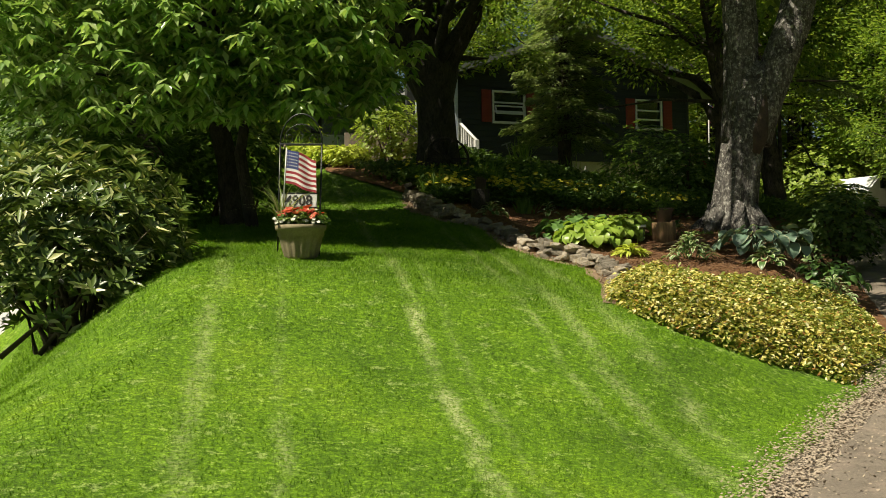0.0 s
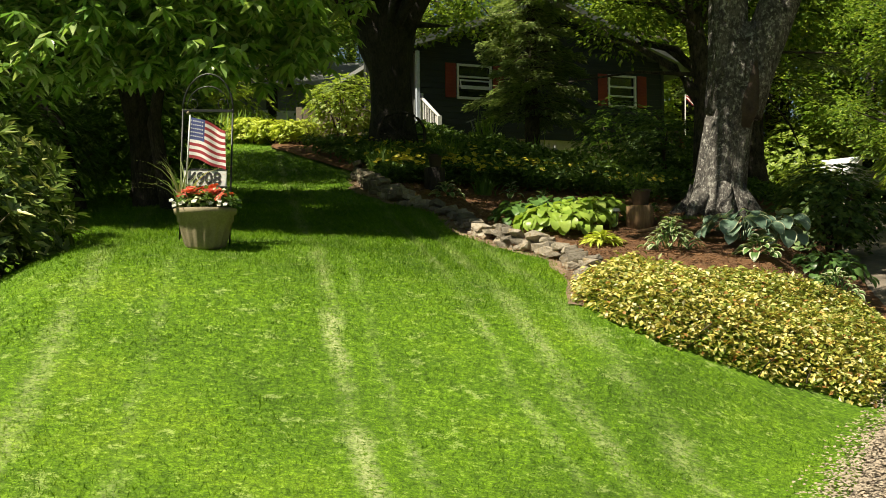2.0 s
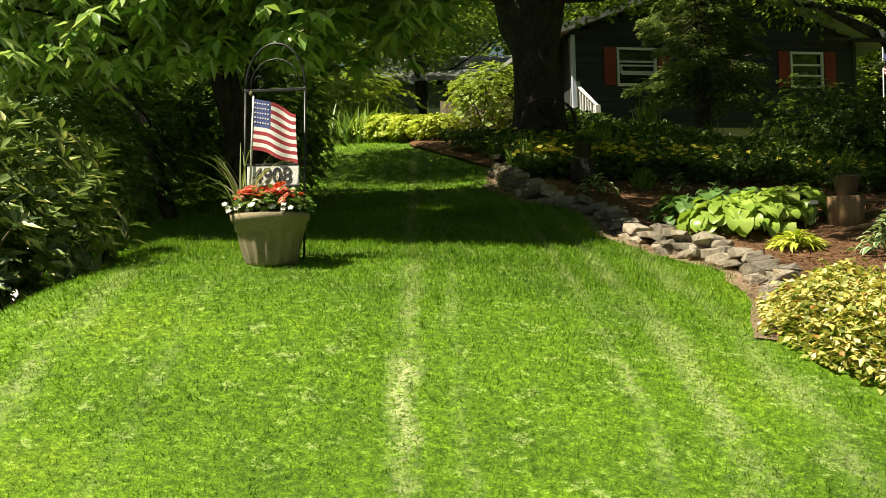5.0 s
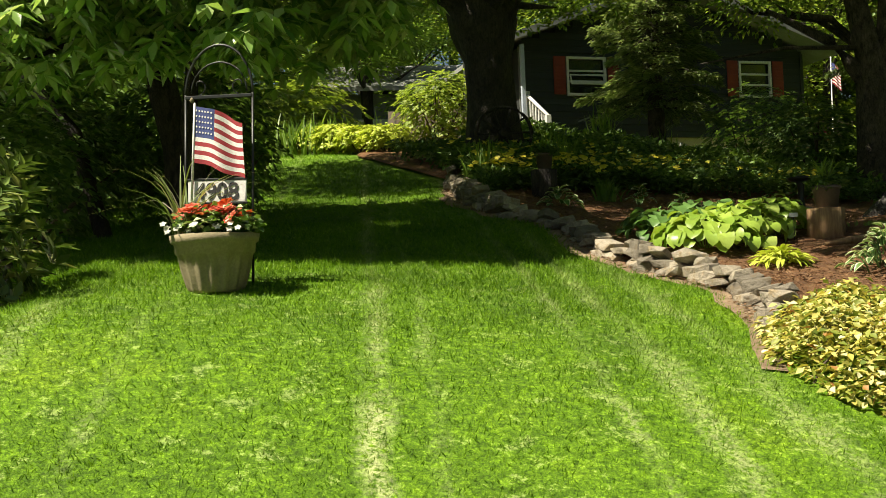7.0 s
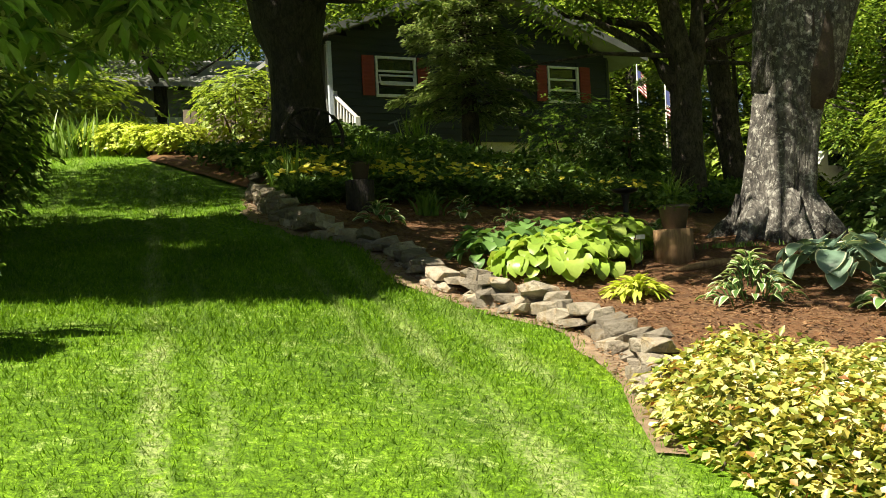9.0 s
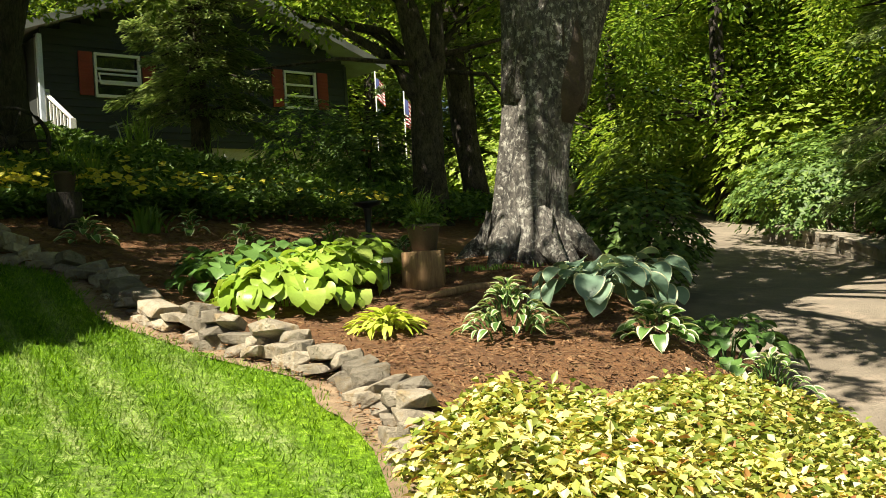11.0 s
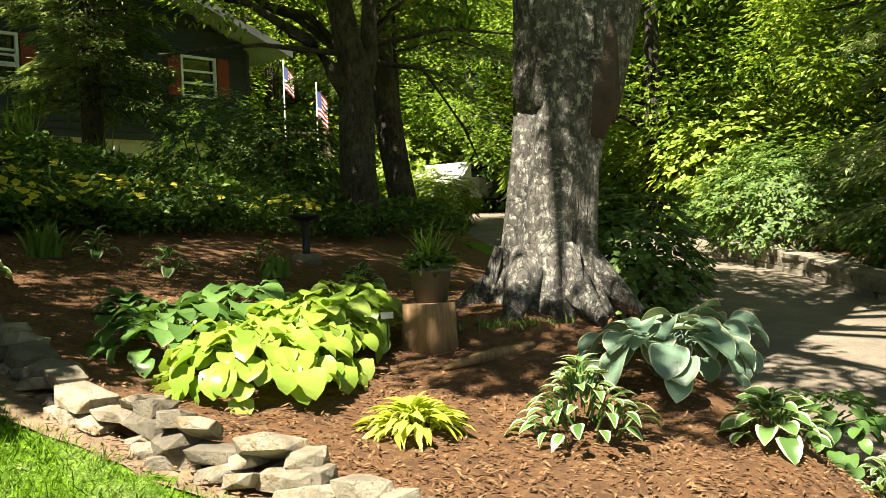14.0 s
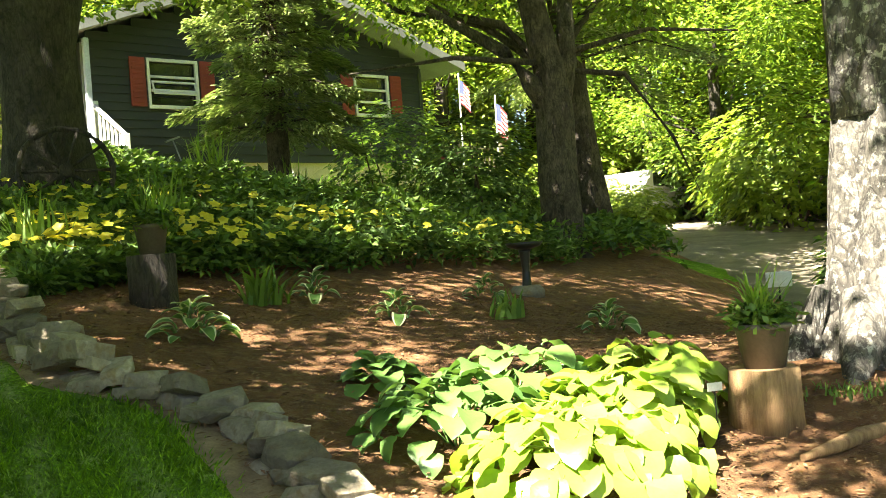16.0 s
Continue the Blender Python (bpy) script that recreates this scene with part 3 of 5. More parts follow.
# cellar window and lattice vent in the foundation
cw = part("cellar_window", box(bmesh.new(), (2.45, -0.02, 4.18), (2.92, 0.028, 4.6), 0.004), M["foundation"], house, "small dark cellar window")
boxed("pane", (2.52, -0.032, 4.22), (2.86, -0.022, 4.54), M["glass"], cw, 0.0)
vent = part("lattice_vent", box(bmesh.new(), (1.46, 0.0, 4.38), (1.92, 0.028, 4.84), 0.0), M["iron"], house, "brown lattice vent panel")
for k in range(7):
    boxed("slat", (1.46 + k * 0.072, -0.03, 4.38), (1.48 + k * 0.072, -0.012, 4.84), M["deck"], vent, 0.0)
for k in range(5):
    boxed("slat", (1.46, -0.012, 4.42 + k * 0.09), (1.92, -0.002, 4.44 + k * 0.09), M["deck"], vent, 0.0)
# entry porch beside the corner: door, post, steps and rail
entry = part("entry_wall", box(bmesh.new(), (-2.6, 0.5, 3.4), (S0 - 0.02, 0.7, 7.1), 0.0), M["siding"], house, "dark entry wall")
door = part("door", box(bmesh.new(), (-2.35, 0.44, 5.0), (-1.5, 0.49, 6.98), 0.006), M["door_blue"], house, "pale blue storm door with glass")
boxed("pane", (-2.22, 0.425, 5.9), (-1.63, 0.436, 6.85), M["glass"], door, 0.0)
boxed("door_handle", (-1.6, 0.40, 5.75), (-1.56, 0.436, 5.9), M["iron"], door, 0.004)
boxed("porch_floor", (-2.9, -0.6, 4.2), (S0 - 0.02, 0.5, 4.95), M["deck"], house, 0.01)
for k in range(4):
    boxed("step", (-2.4, -0.9 - k * 0.29, 3.9), (-1.35, -0.6 - k * 0.29, 4.78 - k * 0.175), M["deck"], house, 0.008)
rail = part("stair_rail", tube(bmesh.new(), [(-1.32, -0.45, 5.85), (-1.26, -1.75, 5.08)], [0.045, 0.045], 6), M["white"], house, "white wooden stair rail")
part("bottom_rail", tube(bmesh.new(), [(-1.32, -0.45, 5.15), (-1.26, -1.75, 4.42)], [0.035, 0.035], 6), M["white"], rail)
for k in range(9):
    t = k / 8
    boxed("baluster", (-1.33 + 0.06 * t, -0.47 - 1.3 * t, 5.12 - 0.73 * t), (-1.29 + 0.06 * t, -0.43 - 1.3 * t, 5.85 - 0.77 * t), M["white"], rail, 0.003)
for p, z in ((-0.42, 5.95), (-1.76, 5.14)):
    boxed("newel_post", (-1.37, p - 0.05, 3.9), (-1.25, p + 0.05, z), M["white"], rail, 0.006)
boxed("porch_post", (-1.5, -0.6, 4.95), (-1.4, -0.5, 7.1), M["door_blue"], house, 0.006)
# deck at the far corner, with its rail
deck = part("deck", box(bmesh.new(), (S1 + 0.02, 0.6, 4.3), (S1 + 3.2, 4.0, 4.5), 0.01), M["deck"], house, "weathered wooden deck with slatted rail")
boxed("top_rail", (S1 + 0.02, 0.58, 5.32), (S1 + 3.2, 0.68, 5.39), M["deck"], deck)
boxed("bottom_rail", (S1 + 0.02, 0.6, 4.62), (S1 + 3.2, 0.66, 4.68), M["deck"], deck)
for k in range(20):
    boxed("baluster", (S1 + 0.08 + k * 0.16, 0.61, 4.69), (S1 + 0.12 + k * 0.16, 0.65, 5.31), M["deck"], deck, 0.0)
for k in range(3):
    boxed("post", (S1 + 0.05 + k * 1.5, 0.62, 2.0), (S1 + 0.17 + k * 1.5, 0.74, 5.5), M["deck"], deck, 0.006)
planter = empty("deck_planter", HOUSE @ pose(S1 + 1.0, 0.55, 4.95), "terracotta planter box hung on the deck rail", "planter")
part("planter_box", turned([(0.14, -0.12), (0.2, 0.14), (0.17, 0.14), (0.15, 0.1)], 14), M["shutter"], planter)


# ---- the garage behind, with a pale roof ----
garage = empty("garage", pose(-6.6, 36.0, 4.4, 0, 0, 14), "low grey outbuilding with a pale shingle roof", "outbuilding")
boxed("wall", (0, 0, 0), (5.2, 5, 2.9), M["fascia"], garage, 0.0)
boxed("garage_door", (0.5, -0.05, 0.1), (2.7, -0.005, 2.1), M["white"], garage, 0.01, "white panelled garage door")
bm = bmesh.new()
v = [bm.verts.new(c) for c in ((-0.6, -0.6, 2.9), (5.7, -0.6, 2.9), (5.7, 2.6, 4.2), (-0.6, 2.6, 4.2), (-0.6, -0.6, 3.04), (5.7, -0.6, 3.04), (5.7, 2.6, 4.34), (-0.6, 2.6, 4.34))]
for f in ((3, 2, 1, 0), (4, 5, 6, 7), (0, 1, 5, 4), (1, 2, 6, 5), (2, 3, 7, 6), (3, 0, 4, 7)):
    bm.faces.new([v[k] for k in f])
part("roof", bm, M["shingle"], garage)
fence = empty("board_fence", pose(-3.2, 27.0, 0, 0, 0, 12), "weathered grey board fence behind the shrubs", "fence")
for k in range(16):
    boxed("board", (k * 0.16, 0, float(ground_z(-3.2 + k * 0.16, 27)) - 0.05), (k * 0.16 + 0.14, 0.025, float(ground_z(-3.2 + k * 0.16, 27)) + 1.15 + 0.03 * math.sin(k * 5)), M["deck"], fence, 0.0)


# ---- trees ----
def blob_points(n, centre, radii, clumps, spread):
    """Points gathered in clumps on and inside an uneven crown."""
    c = dirs(clumps) * (0.35 + 0.65 * rng.random((clumps, 1)) ** 0.5)
    c = c * np.array(radii) + np.array(centre)
    i = rng.integers(0, clumps, n)
    return c[i] + dirs(n, 0.7) * (rng.random((n, 1)) ** 0.4) * spread, c[i], c


def crown_mesh(name, n, centre, radii, clumps, spread, leaf, mats, flat=0.5, gap=None, more=None):
    p, c, cc = blob_points(n, centre, radii, clumps, spread)
    if more is not None:
        for extra_blob in more:
            p2, c2, cc2 = blob_points(*extra_blob)
            p, c, cc = np.concatenate([p, p2]), np.concatenate([c, c2]), np.concatenate([cc, cc2])
    if gap is not None:
        # an opening in the crown through which the sun reaches the ground
        k = (c[:, 2] - gap[2]) / SUN.z
        far = np.hypot(c[:, 0] - k * SUN.x - gap[0], c[:, 1] - k * SUN.y - gap[1])
        p, c = p[far > gap[3]], c[far > gap[3]]
    n = len(p)
    out = unit(p - c + dirs(n) * 0.3 * spread)
    out[:, 2] = out[:, 2] * 0.4 - 0.15
    up = unit(dirs(n) * flat + np.array([0, 0, 1.0]))
    mi = (rng.random(n) < 0.3).astype(int) if len(mats) > 1 else None
    return leaf_mesh(name, p, out, up, leaf * (0.7 + 0.6 * rng.random(n)), leaf * 0.55 * (0.7 + 0.6 * rng.random(n)), mats, mi), cc


def limbs_to(bm, start, ends, r0, sag=0.1, sides=6):
    for e in ends:
        a, b = Vector(start), Vector(e)
        m1, m2 = a.lerp(b, 0.35) + Vector((0, 0, 0.25)), a.lerp(b, 0.7) + Vector((rng.normal() * 0.15, rng.normal() * 0.15, 0.15 - sag))
        tube(bm, [a, m1, m2, b], [r0, r0 * 0.7, r0 * 0.42, r0 * 0.12], sides, False)


def tree(name, x, y, trunk, radii, centre, leaves_n, clumps, spread, leaf, bark, leaf_mats, label, category="tree", limbs=14, sides=12, wob=0.25, group="", more=None):
    """A tree: tapered trunk with limbs, and a crown of many leaves in clumps. centre is measured from the foot."""
    z = float(ground_z(x, y))
    t = empty(name, pose(x, y, z - 0.03), label, category, group)
    crown, cc = crown_mesh("crown", leaves_n, centre, radii, clumps, spread, leaf, leaf_mats, more=more)
    bm = bmesh.new()
    tube(bm, [p[:3] for p in trunk], [p[3] for p in trunk], sides, False, wob)
    top = trunk[-1]
    pick = cc[rng.permutation(len(cc))[:limbs]]
    for q in pick:
        k = min(max(q[2] - 0.5 * np.hypot(q[0], q[1]), trunk[len(trunk) // 2][2]), top[2])
        j = min(range(len(trunk)), key=lambda i: abs(trunk[i][2] - k))
        limbs_to(bm, trunk[j][:3], [q], min(trunk[j][3] * 0.45, 0.12))
    part("trunk", bm, bark, t)
    part("crown", crown, None, t)
    return t


def flared(h, r, lean=(0, 0), flare=1.5):
    return [(0, 0, -0.1, r * flare), (0, 0, 0.12, r * (1 + (flare - 1) * 0.55)), (lean[0] * 0.08, lean[1] * 0.08, 0.45, r * 1.06), (lean[0] * 0.3, lean[1] * 0.3, h * 0.25, r), (lean[0] * 0.6, lean[1] * 0.6, h * 0.6, r * 0.85), (lean[0], lean[1], h, r * 0.6)]


# the big grey-barked tree in the bed, forking above a dark scar
big = empty("shade_tree", pose(3.92, 14.5, float(bed_z(3.92, 14.5)) - 0.02), "large grey-barked shade tree with a flared lichened trunk", "tree")
bm = bmesh.new()
tube(bm, [(0, 0, -0.1), (0.0, 0, 0.05), (0.02, 0, 0.16), (0.05, 0, 0.4), (0.12, 0.0, 0.85), (0.22, 0, 1.3), (0.3, 0, 1.65), (0.36, 0, 2.0), (0.42, 0, 2.3)], [0.42, 0.36, 0.315, 0.285, 0.272, 0.285, 0.29, 0.25, 0.12], 40, True, 0.28)
tube(bm, [(0.13, 0, 1.2), (0.18, 0.05, 1.8), (0.2, 0.1, 2.8), (0.1, 0.2, 5.0), (-0.2, 0.3, 8.0)], [0.235, 0.235, 0.23, 0.2, 0.12], 20, True, 0.25)
tube(bm, [(0.31, -0.02, 1.2), (0.5, -0.03, 1.8), (0.88, 0.0, 2.8), (1.5, 0.1, 5.0), (2.0, 0.3, 8.0)], [0.25, 0.24, 0.23, 0.2, 0.1], 20, True, 0.25)
for k in range(7):
    a = k * 0.9 + 0.2
    e = 0.62 + 0.12 * math.sin(k * 3.1)
    tube(bm, [(math.cos(a) * 0.22, math.sin(a) * 0.22, 0.3), (math.cos(a) * 0.42, math.sin(a) * 0.42, 0.07), (math.cos(a) * e, math.sin(a) * e, -0.08)], [0.13, 0.1, 0.04], 8, True, 0.3)
# the four blobs in more hang out of view, added to shade drive, bed and trunk
crown, cc = crown_mesh("crown", 23000, (1.8, 0.2, 6.6), (3.0, 4.4, 3.0), 46, 0.85, 0.14, [M["oak"], M["maple"]], gap=(5.0, 0.6, -0.6, 2.2), more=[(5000, (0.9, -3.4, 4.9), (1.3, 1.3, 0.8), 16, 0.7), (4200, (-2.3, -2.2, 5.5), (2.2, 1.8, 0.9), 19, 0.5), (13000, (-5.0, 0.5, 6.6), (3.0, 1.9, 0.9), 44, 0.6), (7000, (5.0, 1.2, 7.0), (1.6, 2.4, 0.9), 26, 0.7)])
limbs_to(bm, (0.1, 0.2, 5.0), cc[:12], 0.1)
limbs_to(bm, (1.5, 0.1, 5.0), cc[12:26], 0.1)
limbs_to(bm, (0.15, 0.15, 4.2), cc[-88::3], 0.09)
part("trunk", bm, M["bark_big"], big)
part("crown", crown, None, big)
bm = bmesh.new()
tube(bm, [(0.28, -0.2, 1.02), (0.32, -0.21, 1.25), (0.36, -0.19, 1.65), (0.38, -0.16, 2.1)], [0.07, 0.145, 0.13, 0.05], 14, True, 0.3)
part("bark_scar", bm, M["scar"], big, "dark brown hollow where the stems fork")

# dark tree with the wagon wheel against it
# first and last blobs in more are unseen, added to shade the lawn and beds
tree("dark_tree", -0.42, 21.0, [(0, 0, -0.1, 0.54), (0, 0, 0.3, 0.45), (-0.02, 0, 0.9, 0.39), (-0.04, 0, 1.7, 0.39), (-0.1, 0, 2.2, 0.5), (-0.35, 0, 2.9, 0.42), (-0.9, 0.1, 4.2, 0.28), (-1.2, 0.2, 6.5, 0.16)], (4.6, 4.9, 2.5), (0.2, -1.5, 5.9), 34000, 105, 0.9, 0.13, M["bark_dark"], [M["oak"], M["maple"]], "dark-trunked shade tree forking above the flower bed", limbs=26, sides=18, more=[(20000, (-4.6, -3.3, 6.3), (3.1, 3.0, 1.6), 80, 0.9), (700, (1.0, 2.6, 3.05), (1.3, 0.6, 0.25), 10, 0.3), (11000, (2.8, -1.6, 7.0), (2.0, 2.8, 1.2), 40, 0.8)])
fork = bpy.data.objects["dark_tree"]
bm = bmesh.new()
tube(bm, [(0.0, 0, 2.0), (0.3, 0, 2.7), (0.75, 0.1, 3.4), (1.1, 0.2, 5.0)], [0.34, 0.26, 0.19, 0.1], 12, True, 0.2)
tube(bm, [(-0.1, 0.05, 2.2), (0.02, 0.1, 3.0), (0.1, 0.2, 4.6)], [0.3, 0.22, 0.14], 12, True, 0.2)
part("limb", bm, M["bark_dark"], fork)

BARKS = {"brown": M["bark_brown"], "dark": M["bark_dark"]}
tree("garden_tree", 5.8, 22.7, [(0, 0, -0.1, 0.4), (0, 0, 0.3, 0.3), (0.0, 0, 1.0, 0.27), (0.03, 0, 1.9, 0.26), (0.0, 0, 2.5, 0.21), (-0.2, 0.1, 3.6, 0.18), (-0.3, 0.2, 6.0, 0.1)], (3.4, 3.2, 2.6), (0.3, 0.9, 5.8), 24000, 75, 0.85, 0.13, BARKS["brown"], [M["oak"], M["maple"]], "brown-barked garden tree forking low with bare limbs", limbs=20, sides=14)
bm = bmesh.new()
tube(bm, [(0.02, 0, 1.9), (-0.3, 0, 2.35), (-0.62, 0, 2.75), (-1.6, 0.2, 3.4)], [0.16, 0.13, 0.09, 0.04], 8, True, 0.2)
tube(bm, [(0.08, 0, 2.0), (0.25, 0, 2.6), (0.3, 0, 3.6)], [0.17, 0.14, 0.1], 10, True, 0.2)
tube(bm, [(0.1, 0, 2.5), (1.0, -0.2, 2.4), (1.6, -0.3, 1.5), (1.9, -0.4, 0.7)], [0.045, 0.035, 0.025, 0.01], 6, True)
tube(bm, [(0.0, 0, 2.6), (-1.4, -0.2, 2.65), (-2.8, -0.3, 2.45)], [0.05, 0.03, 0.012], 6, True)
tube(bm, [(0.1, 0, 2.7), (1.4, -0.2, 3.0), (2.6, -0.5, 2.9)], [0.05, 0.03, 0.012], 6, True)
part("limb", bm, BARKS["brown"], bpy.data.objects["garden_tree"])
tree("slim_tree", 7.6, 25.2, flared(6.5, 0.24, (-0.6, 0.3)), (2.6, 2.6, 2.2), (0.2, 0.4, 6.2), 8000, 40, 0.85, 0.13, BARKS["brown"], [M["oak"], M["maple"]], "slim brown woodland tree behind the garden bed", sides=12)

# woodland: two master trees of each kind, copied about
wood = []
for k, (kind, mats) in enumerate((("oak", [M["oak"], M["maple"]]), ("maple", [M["maple"], M["oak"]]), ("oak", [M["oak"]]))):
    wood.append(tree("woodland_tree", 13.2 + 2.2 * k, 25.6 + 2.0 * k, flared(8.0, 0.17 + 0.03 * k, (0.4, 0.2), 1.3), (2.6, 2.6, 4.2), (0, 0, 5.4), 11500, 66, 0.7, 0.16, M["bark_dark"], mats, "leafy woodland tree with a slim dark trunk", limbs=24, sides=10, group="woodland trees"))
spots = [(14.8, 20.6, 0, 0.8), (17.6, 31.5, 1, 1.0), (15.5, 22.0, 1, 0.9), (17.5, 27.5, 1, 1.0), (8.6, 37.5, 1, 1.1), (14.5, 36.0, 0, 1.1), (8.0, 41.0, 1, 1.2), (3.5, 44.0, 0, 1.2), (-2.0, 45.0, 1, 1.2), (-7.0, 43.0, 0, 1.2), (-11.0, 38.0, 1, 1.1), (-12.5, 30.0, 2, 1.1), (-9.5, 25.0, 0, 1.0), (-12.5, 21.5, 1, 1.0), (19.5, 21.5, 0, 1.1), (13.4, 19.2, 1, 0.8), (14.6, 15.2, 1, 0.9), (17.5, 16.5, 1, 1.1), (21.0, 31.0, 0, 1.2), (18.0, 38.0, 1, 1.2), (20.0, 12.5, 0, 1.0), (-15.0, 14.0, 2, 1.1), (23.5, 24.0, 1, 1.2), (-5.5, 36.5, 2, 1.0), (10.5, 46.0, 2, 1.3), (24.0, 17.0, 2, 1.2), (-16.0, 45.0, 0, 1.3), (16.0, 47.0, 1, 1.3), (16.6, 12.2, 1, 0.9), (27.0, 36.0, 0, 1.4), (13.4, 41.0, 0, 1.2), (-8.5, 31.5, 1, 1.0), (-7.5, 48.0, 2, 1.5), (0.5, 50.0, 1, 1.5), (-13.0, 36.0, 0, 1.2), (-18.0, 28.0, 1, 1.4), (-20.0, 20.0, 0, 1.4), (-18.0, 38.0, 2, 1.5), (-24.0, 33.0, 1, 1.6), (-22.0, 12.0, 2, 1.4), (6.0, 52.0, 0, 1.6), (12.0, 53.0, 1, 1.6), (20.0, 48.0, 2, 1.6), (27.0, 44.0, 1, 1.6), (31.0, 28.0, 0, 1.6), (29.0, 20.0, 1, 1.5), (27.0, 12.0, 2, 1.5), (-12.0, 50.0, 1, 1.6), (-5.0, 54.0, 0, 1.6), (21.5, 7.5, 1, 1.2), (11.8, 38.5, 1, 1.2), (15.6, 39.5, 0, 1.3), (14.5, 32.6, 0, 0.9), (19.0, 35.0, 1, 1.2), (9.6, 41.5, 0, 1.3)]
for x, y, k, s in spots:
    c = copy_thing(wood[k], pose(x, y, float(ground_z(x, y)) - 0.05, 0, 0, rng.random() * 360))
    c.scale = (s, s, s)


# conifers: tiers of flat drooping sprays
def hemlock(name, x, y, h, r, z0, n, label, trunk_r=0.14, mat_name="hemlock", group=""):
    t = empty(name, pose(x, y, float(ground_z(x, y)) - 0.05), label, "conifer", group)
    bm = bmesh.new()
    tube(bm, [(0, 0, -0.1), (0, 0, h * 0.5), (0, 0, h)], [trunk_r, trunk_r * 0.6, 0.02], 8, False, 0.1)
    P, D, U = [], [], []
    for k in range(n):
        z = z0 + (h - z0) * (k + rng.random()) / n
        reach = r * (1 - 0.75 * (z - z0) / (h - z0)) * (0.7 + 0.45 * rng.random())
        a = k * 2.4 + rng.random()
        d = np.array([math.cos(a), math.sin(a), 0])
        e = d * reach + np.array([0, 0, -0.22 * reach])
        bough = tube(bmesh.new(), [(0, 0, z), tuple(d * reach * 0.5 + np.array([0, 0, z])), tuple(e + np.array([0, 0, z]))], [0.03, 0.018, 0.005], 5, False)
        part("branch", bough, M["bark_brown"], t)
        m = int(620 * reach / r)
        u = rng.random(m) ** 0.7
        s = np.array([-d[1], d[0], 0])
        wdt = (rng.random(m) - 0.5) * 1.1 * reach * (1.05 - u) * 0.9
        q = d * (u * reach)[:, None] + s * wdt[:, None]
        q[:, 2] = z - 0.22 * reach * u ** 2 + rng.normal(size=m) * 0.04 - 0.1 * np.abs(wdt)
        P.append(q)
        D.append(d * 0.8 + s * np.sign(wdt)[:, None] * 0.7 + rng.normal(size=(m, 3)) * 0.25 + np.array([0, 0, -0.2]))
        U.append(np.array([0, 0, 1.0]) + rng.normal(size=(m, 3)) * 0.3)
    P, D, U = np.concatenate(P), np.concatenate(D), np.concatenate(U)
    part("trunk", bm, M["bark_brown"], t)
    part("foliage", leaf_mesh("foliage", P, D, U, 0.13 * (0.6 + 0.8 * rng.random(len(P))), 0.035, [M[mat_name]]), None, t)
    return t


hemlock("hemlock", 2.5, 25.6, 6.4, 1.6, 1.3, 80, "pale green hemlock with drooping sprays before the house", 0.2)
hemlock("hemlock", 11.2, 16.2, 7.0, 2.6, 1.4, 64, "grey-green hemlock leaning over the driveway wall", 0.13)
hemlock("hemlock", 7.95, 26.2, 9.0, 2.6, 3.0, 40, "hemlock with hanging dark sprays over the drive", 0.06)


# ---- broadleaf shrubs ----
def whorl_bush(name, x, y, z, radii, centre, whorls, per, leaf, width, mats, label, stems=9, category="shrub", droop=0.15, low=-0.8, inner=0.4):
    """A bush of leaf whorls at the tips of many stems."""
    t = empty(name, pose(x, y, z), label, category)
    c = dirs(whorls)
    c = c[c[:, 2] > low]
    n = len(c)
    rad = (1 - inner * rng.random((n, 1)) ** 1.6)
    lump = 1 + 0.3 * np.array([noise.noise(Vector(v * 2.2) + Vector((x, y, 0))) for v in c])[:, None]
    tip = c * rad * lump * np.array(radii) + np.array(centre)
    axis = unit(c * np.array([0.8, 0.8, 0.6]) + np.array([0, 0, 0.9]))
    a = np.cross(axis, np.array([0.31, 0.52, 0.8]))
    a = unit(a)
    b = np.cross(axis, a)
    P, D, U = [], [], []
    for k in range(per):
        th = 2 * math.pi * k / per + rng.random(n) * 0.7
        d = a * np.cos(th)[:, None] + b * np.sin(th)[:, None] + axis * (0.5 - droop * rng.random(n))[:, None] - np.array([0, 0, droop])
        P.append(tip + rng.normal(size=(n, 3)) * 0.01)
        D.append(d)
        U.append(axis + rng.normal(size=(n, 3)) * 0.15)
    P, D, U = np.concatenate(P), np.concatenate(D), np.concatenate(U)
    mi = (rng.random(len(P)) < 0.25).astype(int) if len(mats) > 1 else None
    part("foliage", leaf_mesh("leaves", P, D, U, leaf * (0.7 + 0.5 * rng.random(len(P))), width * (0.8 + 0.4 * rng.random(len(P))), mats, mi, 0.12), None, t)
    for k in range(stems):
        q = tip[rng.integers(0, n)]
        f = rng.normal(size=2) * 0.15 * radii[0]
        bm = tube(bmesh.new(), [(f[0], f[1], -0.1), tuple(np.array([f[0], f[1], 0]) * 0.4 + q * 0.5 + np.array([0, 0, 0.05])), tuple(q)], [0.03, 0.018, 0.006], 5, False)
        part("stem", bm, M["twig"], t)
    return t


whorl_bush("rhododendron", -3.7, 10.5, float(ground_z(-3.7, 10.5)), (1.3, 1.25, 0.98), (0, 0, 1.0), 950, 9, 0.17, 0.05, [M["rhodo"]], "broad rhododendron bush with pale new leaf whorls", 40, droop=-0.1, inner=0.65)
tz = float(ground_z(-3.4, 14.6))
mag = empty("rhododendron_tree", pose(-3.4, 14.6, tz), "tall rhododendron tree with glossy hanging leaf clusters", "tree")
P, D, U = [], [], []
bm = bmesh.new()
